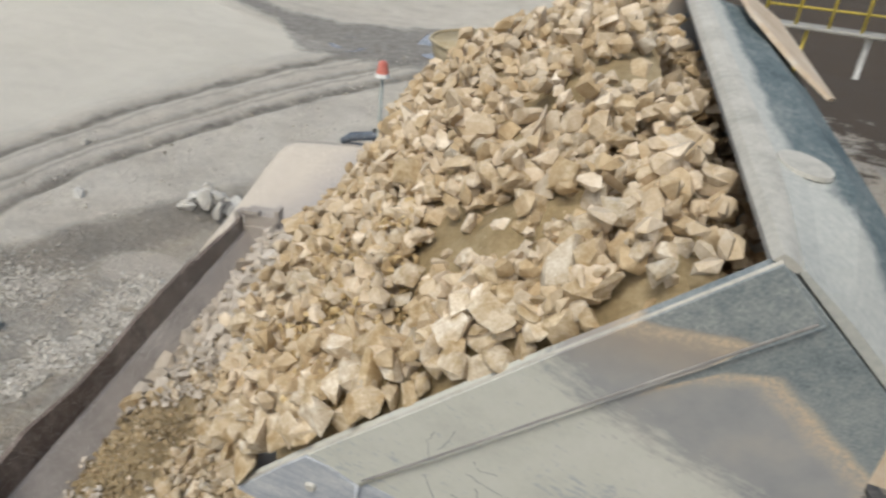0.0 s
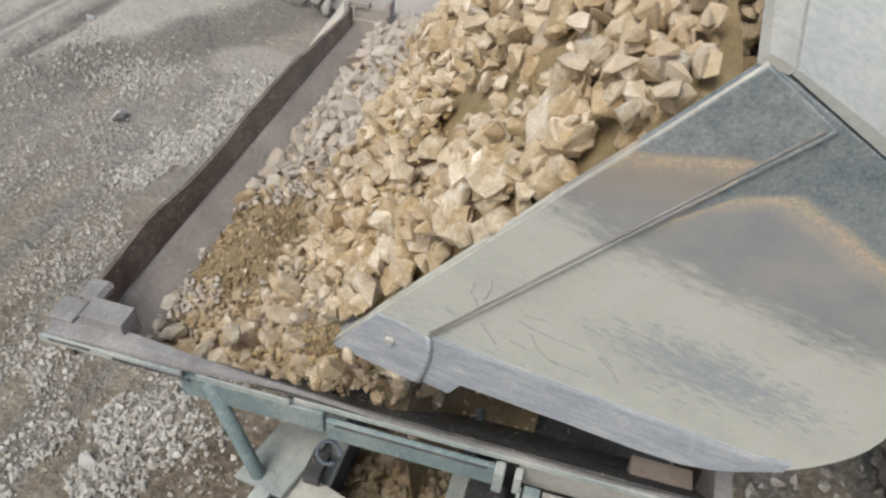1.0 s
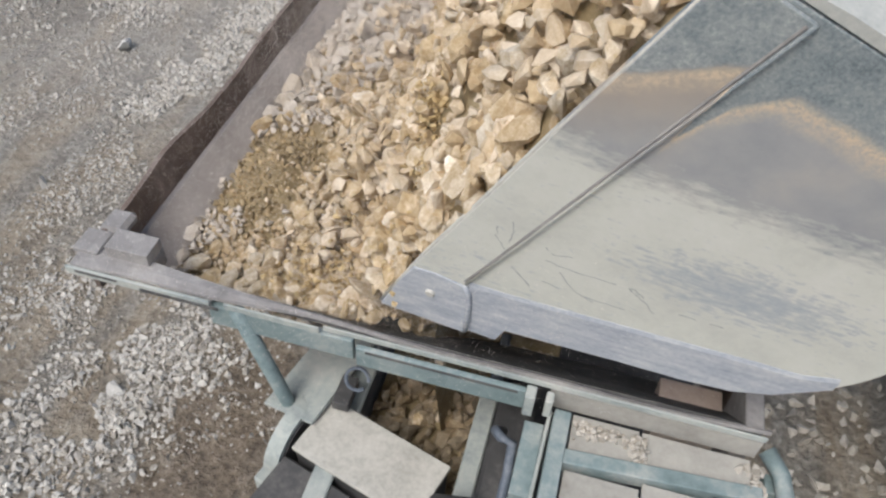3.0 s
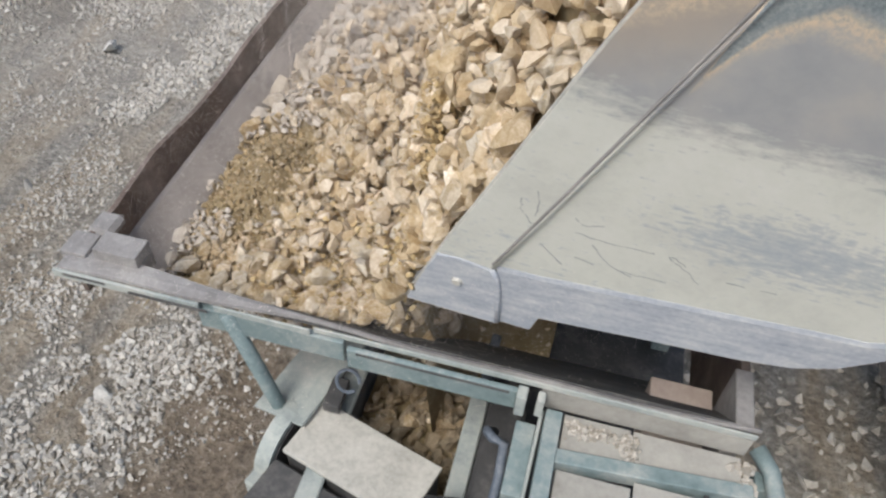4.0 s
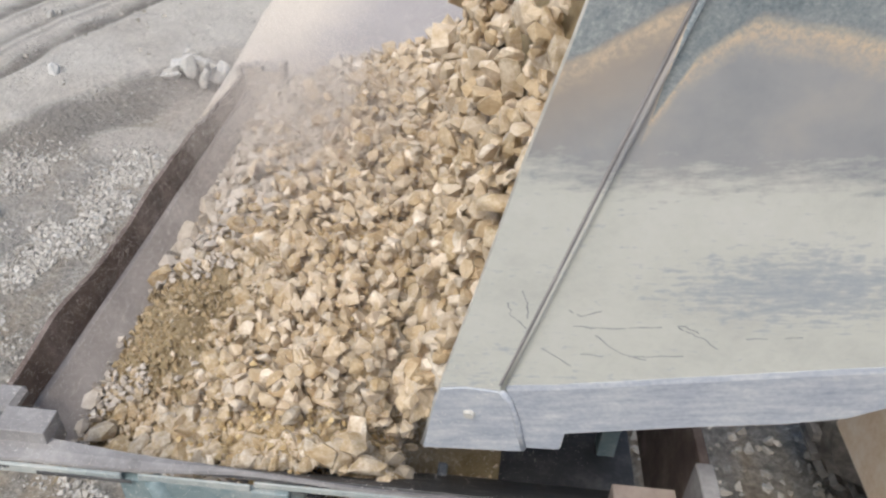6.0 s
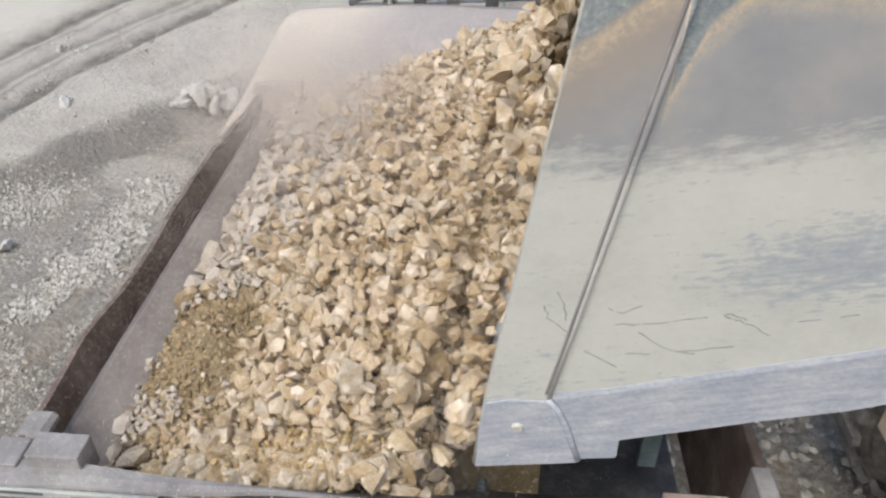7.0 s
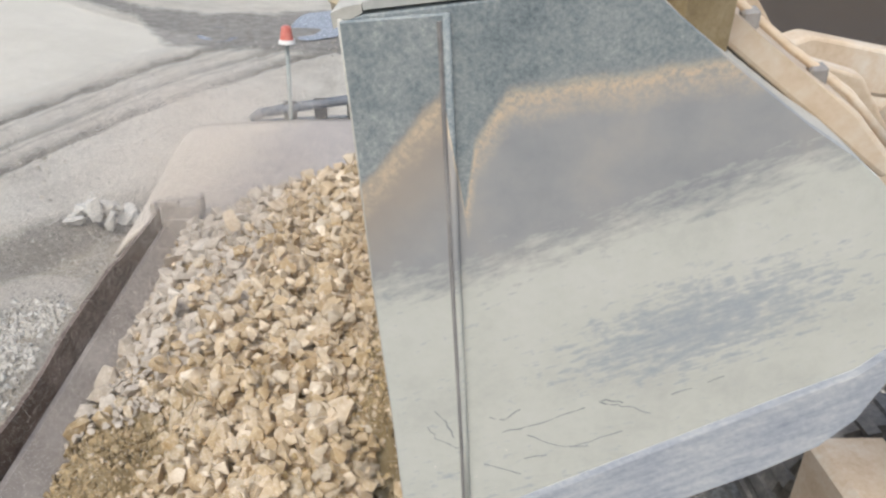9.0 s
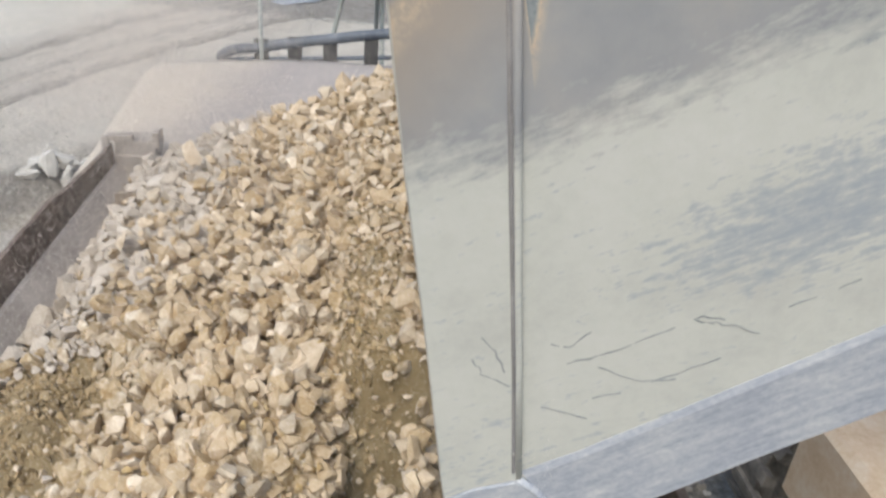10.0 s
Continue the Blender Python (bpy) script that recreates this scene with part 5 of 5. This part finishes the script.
def slid(t):
    return float(np.interp(t, (0, 1, 2, 3, 4, 5, 6, 7, 8, 10), (0, 0.10, 0.24, 0.42, 0.64, 0.9, 1.2, 1.5, 1.7, 1.9)))


def sunk(t):
    return float(np.interp(t, (0, 2.5, 4.5, 5.5, 6.8, 10), (0, 0.03, 0.12, 0.2, 0.5, 0.62)))


def crown_height(s, w):
    over = max(0.0, s - (LONG - 0.26))
    if over > 0:
        return crown_height(LONG - 0.261, w) - 1.2 * over
    side = max(0.0, math.sin(math.pi * min(1, max(0, w / WIDE)))) ** 0.75
    toe = min(1.0, max(0.0, (s - 0.1) / 0.9))
    toe = 1 - 0.5 * (1 - toe * toe * (3 - 2 * toe)) * min(1.0, max(0.0, (w - 0.7) / 1.0))
    return -0.035 + (0.50 + 0.12 * min(1, max(0, w - 0.8))) * side * toe * (1 - (max(0, s) / (LONG + 0.18)) ** 3)


def hollow(s, w):
    """A pocket of bare fines in the load."""
    return math.exp(-(((s - 1.28) / 0.19) ** 2) - ((w - 0.5) / 0.13) ** 2)


def in_bucket(t, s, n, w):
    up = min(0.8 * max(0.0, -n), max(0.0, LONG - 0.3 - s))
    p = TIP + ALONG * (min(s, LONG - 0.26) + up) + OUT * n
    return bucket_at(t) @ Vector((p.x, w, p.y - DROP * w))


def bucket_fill():
    """The packed fines in the bucket under the loose rock."""
    vs, fs = [], []
    ns, nw = 24, 40
    for j in range(nw + 1):
        w = 0.06 + (WIDE - 0.12) * j / nw
        for i in range(ns + 1):
            s = 0.18 + (LONG - 0.36) * i / ns
            n = crown_height(s, w) - 0.06 + 0.07 * hollow(s, w) + 0.03 * lumpy(s * 3, w * 3, 1.4, 6)
            p = TIP + ALONG * s + OUT * n
            vs.append((p.x, w, p.y - DROP * w))
    k = ns + 1
    for j in range(nw):
        for i in range(ns):
            fs.append((j * k + i, j * k + i + 1, (j + 1) * k + i + 1, (j + 1) * k + i))
    me = bpy.data.meshes.new("bucket_fines")
    me.from_pydata(vs, [], fs)
    me.materials.append(FINES)
    ob = new("bucket_fines", me)
    solid = ob.modifiers.new("depth", "SOLIDIFY")
    solid.thickness = 0.12
    tagged(ob, "brown clayey fines packed in the bucket", "rock fines", kind="stuff")
    rows = []
    for t in [r[0] for r in BUCKET]:
        shift = (ALONG * 0.8 - OUT) * sunk(t)
        rows.append((t, bucket_at(t) @ Matrix.Translation((shift.x, 0, shift.y))))
    return ob, rows


def load_rocks():
    """Loose rock on the bucket load, as (object, rows)."""
    rng = random.Random(77)
    spots = []
    tries = 0
    while len(spots) < 380 and tries < 30000:
        tries += 1
        s, w = rng.uniform(-0.05, LONG + 0.75), 0.1 + (WIDE - 0.2) * rng.random() ** 1.7
        size = 0.066 + 0.082 * rng.random() ** 2.0
        if w > 2.2:
            size *= 0.9
        if any((a - s) ** 2 + (b - w) ** 2 < (0.40 * (c + size)) ** 2 for a, b, c in spots):
            continue
        if hollow(s, w) > 0.4 and size > 0.095:
            continue
        spots.append((s, w, size))
    spots = spots[:330]
    bins = {}
    for q in spots:
        if q[1] > 0.95:
            bins.setdefault((int(q[0] / 0.3), int(q[1] / 0.45)), []).append(q)
    spots = [q for q in spots if q[1] <= 0.95]
    spots += [(1.45, 0.32, 0.16), (1.0, 0.2, 0.14)]
    spots += [(-0.02 + 0.0235 * i, 0.055 + 0.085 * (i % 3) + rng.uniform(0, 0.03), 0.075 + 0.08 * rng.random() ** 1.5) for i in range(66)]
    spots += [(s, 0.2 + (WIDE - 0.66) * rng.random() ** 1.25, -1) for s in [rng.uniform(0.0, LONG + 0.4) for _ in range(190)]]
    spots = [q for q in spots if q[2] > 0 or hollow(q[0], q[1]) < 0.35]
    spots += [(sum(q[0] for q in many) / len(many), sum(q[1] for q in many) / len(many), many) for many in bins.values()]
    out = []
    for k, (s0, w, size) in enumerate(spots):
        if isinstance(size, list):
            # rocks on the far part of the load, which shift together
            places = [(crown_height(s0, w) - crown_height(a, b) - rng.uniform(0.0, 0.06), b - w, a - s0, c * 1.15) for a, b, c in size]
            ob = rubble("far_rock", places, ROCK_STUFF, seed=300 + k)
            tagged(ob, "cream limestone rocks on the far part of the load", "rubble")
            size, patch = 0.05, True
        elif size < 0:
            # a flat patch of small stones that travels together
            size = 0.05
            ob = rubble("loose_rubble", [(rng.gauss(0, 0.03), rng.uniform(-0.17 if w > 0.4 else -0.12, 0.2), rng.uniform(-0.16, 0.16), rng.uniform(0.04, 0.10)) for _ in range(30)], ROCK_STUFF, seed=k)
            tagged(ob, "loose small limestone pieces sliding from the bucket", "rubble")
            patch = True
        else:
            patch = False
            ob = new("rock", rng.choice(ROCK_MESHES))
            ob.scale = (size * 1.15,) * 3
            tagged(ob, "angular cream limestone rock sliding from the loader bucket", "rock", "limestone rocks tipped from the bucket", "")
        spin = Matrix.Identity(4) if patch else turn_of(rng).to_4x4()
        roll = 0 if patch else 1
        pace = rng.uniform(0.85, 1.2)
        lift = -0.04 if patch else rng.uniform(-0.03, 0.03)
        # time at which it leaves the lip
        times = [0.25 * i for i in range(41)]
        leave = next((t for t in times if s0 - slid(t) * pace < 0), None)
        rows = []
        last = leave if leave is not None else 10.0
        for t in [r[0] for r in BUCKET]:
            if t < last - 0.1 or leave is None:
                s = s0 - slid(t) * pace
                n = crown_height(s, w) + lift - sunk(t) * 0.8
                m = Matrix.Translation(in_bucket(t, s, n, w)) @ bucket_at(t).to_3x3().to_4x4() @ pose(0, 0, 0, 0, -25 * slid(t) * pace * roll) @ spin
                rows.append((t, m))
        if leave is not None:
            n = max(0.03, crown_height(0, w) + lift - sunk(leave) * 0.8)
            start = in_bucket(leave, 0.0, n, w)
            x1 = max(0.3, min(1.52, start.x - rng.uniform(-0.25, 0.75)))
            y1 = min(3.1 if patch else 3.3, max(0.45 if patch else 0.22, start.y * 0.97 + rng.gauss(0.0, 0.12)))
            if size > 0.13 and y1 < 0.6:
                y1 += 0.45
            if math.hypot((x1 - 0.45) / (0.5 if patch else 0.42), (y1 - 1.0) / (0.8 if patch else 0.7)) < 1:
                x1 = rng.uniform(0.95, 1.3)
            if not patch and y1 < 1.9:
                x1 = max(0.62, x1)
            end = Vector((x1, y1, pile_height(x1, y1) + size * rng.uniform(0.05, 0.25)))
            face = bucket_at(leave).to_3x3().to_4x4() @ pose(0, 0, 0, 0, -25 * slid(leave) * pace * roll) @ spin
            dur = 0.35 + 0.5 * (start - end).length
            rows = [r for r in rows if r[0] < leave - 0.05]
            for q in (0, 0.5, 1.0):
                p = start.lerp(end, q)
                p.z = start.z + (end.z - start.z) * (q ** 1.6)
                p.z = max(p.z, pile_height(p.x, p.y) + size * 0.15)
                if leave + dur * q <= 9.9:
                    rows.append((leave + dur * q, Matrix.Translation(p) @ pose(0, 0, 0, 0, -55 * q) @ face))
            creep = Vector((-0.05 * rng.random(), 0, -0.01))
            if rows[-1][0] < 9.9:
                rows.append((10.0, Matrix.Translation(rows[-1][1].translation + creep) @ rows[-1][1].to_3x3().normalized().to_4x4()))
        if rows[0][0] > 0:
            rows.insert(0, (0.0, rows[0][1]))
        out.append((ob, rows))
    return out


def stray_rocks():
    """A few stones that bounce over the near rim and drop."""
    rng = random.Random(5)
    out = []
    for t0, size, a, mid, b in (
        (0.7, 0.11, (1.25, 0.12, 3.35), (1.22, 0.06, 3.2), (1.45, 0.25, 2.05)),
        (0.8, 0.10, (1.32, 0.12, 3.4), (1.32, 0.05, 3.2), (1.55, 0.3, 2.05)),
        (0.85, 0.08, (1.5, 0.15, 3.3), (1.52, 0.06, 3.15), (1.62, 0.2, 2.05)),
        (2.2, 0.13, (1.15, 0.1, 3.3), (1.06, -0.1, 2.95), (0.85, -0.35, 0.06)),
        (2.3, 0.06, (1.42, 0.1, 3.25), (1.45, 0.09, 3.12), (1.5, 0.3, 2.05)),
        (3.9, 0.14, (1.42, 0.1, 3.35), (1.45, 0.03, 3.15), (1.5, 0.2, 2.1)),
    ):
        ob = new("rock", rng.choice(ROCK_MESHES))
        ob.scale = (size,) * 3
        tagged(ob, "pale limestone rock bouncing over the hopper rim", "rock", "limestone rocks spilling over the rim")
        spin = turn_of(rng).to_4x4()
        ride = Vector((0.3, 0.5, 0.2 + 0.3 * rng.random()))
        rows = [(0.0, Matrix.Translation(bucket_at(0) @ ride) @ spin), (max(0.2, t0 - 0.5), Matrix.Translation(bucket_at(max(0.2, t0 - 0.5)) @ ride) @ spin)]
        for dt, p, r in ((0, a, 30), (0.3, mid, 70), (0.62 if b[2] < 1 else 0.5, b, 120)):
            rows.append((t0 + dt, Matrix.Translation(p) @ pose(0, 0, 0, r, r * 0.5) @ spin))
        rows.append((10.0, rows[-1][1]))
        out.append((ob, rows))
    return out


def tumbling_rocks():
    """Stones that break from the toe of the load, drop past the near end of the lip and come to rest on the heap."""
    rng = random.Random(58)
    out = []
    for k in range(64):
        leave = 0.3 + 0.031 * k if k < 44 else 1.7 + 0.17 * (k - 44)
        size = 0.045 + 0.075 * rng.random() ** 1.6
        ob = new("rock", rng.choice(ROCK_MESHES))
        ob.scale = (size,) * 3
        tagged(ob, "angular cream limestone rock dropping off the bucket lip", "rock", "limestone rocks tipped from the bucket")
        spin = turn_of(rng).to_4x4()
        w = 0.12 + 0.3 * rng.random()

        def ride(t):
            return in_bucket(t, 0.12 + 0.10 * (leave - t), max(0.04, crown_height(0.2, w) - 0.05), w)

        rows = [(t, Matrix.Translation(ride(t)) @ spin) for t in [r[0] for r in BUCKET] if t < leave - 0.2] or [(0.0, Matrix.Translation(ride(0.0)) @ spin)]
        start = in_bucket(leave, 0.03 + 0.1 * rng.random(), 0.08 + 0.08 * rng.random(), w - 0.2 * rng.random())
        x1, y1 = max(0.75, start.x - rng.uniform(-0.05, 0.4)), max(0.17, start.y + rng.gauss(0.02, 0.07))
        end = Vector((x1, y1, pile_height(x1, y1) + size * 0.2))
        dur = 0.28 + 0.25 * (start - end).length + 0.25 * rng.random()
        for q in (0, 0.35, 0.7, 1.0):
            p = start.lerp(end, q ** 0.8)
            p.z = start.z + (end.z - start.z) * q ** 1.9
            rows.append((leave + dur * q, Matrix.Translation(p) @ pose(0, 0, 0, 45 * q, -150 * q) @ spin))
        rows.append((10.0, rows[-1][1]))
        out.append((ob, rows))
    return out


def dust_material():
    m = bpy.data.materials.new("airborne_dust")
    m.use_nodes = True
    nt = m.node_tree
    nt.nodes.remove(nt.nodes["Principled BSDF"])
    mix = nt.nodes.new("ShaderNodeMixShader")
    for k, kind in ((1, "ShaderNodeBsdfDiffuse"), (2, "ShaderNodeBsdfTranslucent")):
        n = nt.nodes.new(kind)
        n.inputs[0].default_value = (0.86, 0.79, 0.71, 1)
        nt.links.new(n.outputs[0], mix.inputs[k])
    nt.links.new(mix.outputs[0], nt.nodes["Material Output"].inputs[0])
    return m


def specks(name, count, size, spread, material, seed):
    """A cloud of tiny flat specks about the origin, thinning outwards."""
    g = np.random.default_rng(seed)
    mid = np.clip(g.normal(0, 1, (count, 3)), -2.1, 2.1) * np.array(spread)
    corners = g.normal(0, 1, (count, 3, 3)) * (size * g.uniform(0.5, 1.3, (count, 1, 1)))
    me = bpy.data.meshes.new(name)
    me.vertices.add(count * 3)
    me.vertices.foreach_set("co", (mid[:, None, :] + corners).astype(np.float32).ravel())
    me.loops.add(count * 3)
    me.loops.foreach_set("vertex_index", np.arange(count * 3, dtype=np.int32))
    me.polygons.add(count)
    me.polygons.foreach_set("loop_start", np.arange(0, count * 3, 3, dtype=np.int32))
    me.update(calc_edges=True)
    me.materials.append(material)
    return new(name, me)


def dust_clouds():
    """Dust that the falling rock drives up out of the hopper; it drifts outwards over the heap."""
    dust = dust_material()
    out = []
    for k, (count, spread, rows) in enumerate((
        (190000, (0.36, 0.46, 0.13), [(0, 0.95, 2.1, 2.42), (1.2, 0.9, 2.15, 2.5), (2.2, 0.75, 2.35, 3.0), (4.0, 0.6, 2.5, 3.15), (6.0, 0.55, 2.7, 3.3), (10, 0.1, 3.2, 3.5)]),
        (150000, (0.36, 0.42, 0.13), [(0, 1.0, 1.7, 2.4), (2.5, 1.0, 1.8, 2.45), (4.2, 0.95, 2.1, 3.1), (5.5, 0.8, 2.5, 3.3), (7.5, 0.5, 2.9, 3.4), (10, 0.15, 3.6, 3.6)]),
        (240000, (0.42, 0.55, 0.13), [(0, 1.05, 2.2, 2.4), (3.5, 1.05, 2.2, 2.45), (5.2, 1.0, 2.45, 3.2), (6.5, 0.7, 2.7, 3.35), (8.5, 0.4, 3.6, 3.6), (10, 0.2, 4.4, 3.7)]),
        (170000, (0.42, 0.5, 0.13), [(0, 1.1, 2.4, 2.4), (5.0, 1.1, 2.4, 2.45), (6.5, 0.7, 3.0, 3.3), (8.5, 0.3, 4.2, 3.6), (10, 0.2, 4.9, 3.7)]),
        (60000, (0.18, 0.16, 0.10), [(0, 1.05, 0.7, 2.4), (0.4, 1.1, 0.65, 2.45), (0.9, 1.15, 0.5, 2.95), (1.8, 1.2, 0.4, 3.0), (4.0, 1.3, 0.4, 2.95), (5.5, 1.35, 0.55, 2.75), (10, 1.4, 0.6, 2.45)]),
        (500000, (1.1, 1.0, 0.22), [(0, 1.1, 1.7, 3.45), (5, 1.0, 1.8, 3.5), (10, 0.9, 1.95, 3.55)]),
    )):
        ob = specks("dust_cloud", count, 0.0011 if k == 5 else 0.0013, spread, dust, 40 + k)
        tagged(ob, "thin pale dust drifting up from the tipped rock", "dust", kind="stuff")
        out.append((ob, [(t, pose(x, y, z, 0, 0, 6 * t)) for t, x, y, z in rows]))
    return out


def pouring_fines():
    """Clots of sandy grit that ride in the load, run over the near end of the lip and drop on the heap."""
    rng = random.Random(91)
    out = []
    for k in range(110):
        leave = 0.3 + 4.9 * (k / 110) ** 1.3
        w = 0.26 + 0.45 * rng.random() ** 1.4 + 0.8 * (rng.random() < 0.25)
        ob = rubble("falling_grit", [(rng.gauss(0, 0.035), rng.gauss(0, 0.06), rng.gauss(0, 0.07), 0.007 + 0.03 * rng.random() ** 2.2) for _ in range(110)], GRIT, shapes=PEBBLES, seed=200 + k)
        tagged(ob, "sandy yellow grit running off the bucket lip", "grit")
        rows = [(t, Matrix.Translation(in_bucket(t, 0.22 + 0.12 * (leave - t), max(0.0, crown_height(0.25, w) - 0.12), w))) for t in [r[0] for r in BUCKET] if t < leave - 0.2]
        start = in_bucket(leave, 0.02, 0.03, w - 0.26 * rng.random())
        x1, y1 = max(0.85, start.x - rng.uniform(0.02, 0.35)), max(0.30, start.y + rng.gauss(0.05, 0.06))
        end = Vector((x1, y1, pile_height(x1, y1) - 0.03))
        if not rows:
            rows = [(0.0, Matrix.Translation(in_bucket(0, 0.2, 0.0, w)))]
        for q in (0, 0.5, 1.0):
            p = start.lerp(end, q)
            p.z = start.z + (end.z - start.z) * q ** 1.7
            rows.append((leave + 0.42 * q, Matrix.Translation(p) @ pose(0, 0, 0, 20 * q, -40 * q)))
        rows.append((10.0, Matrix.Translation(end - Vector((0, 0, 0.03))) @ pose(0, 0, 0, 20, -40)))
        out.append((ob, rows))
    return out


hopper_rock()
FILL = bucket_fill()
LOAD = load_rocks() + stray_rocks() + tumbling_rocks() + pouring_fines() + dust_clouds()


def motions():
    walk(BKT, [(t, bucket_at(t)) for t in [r[0] for r in BUCKET]])
    walk(BOOM, [(t, pose(6.5, 1.58, 3.0, 0, a)) for t, a in ((0, -11), (2, -9), (4.5, -5), (7, -2), (8.5, 0), (10, 0))])
    walk(*FILL)
    for ob, rows in LOAD:
        walk(ob, rows)


motions()
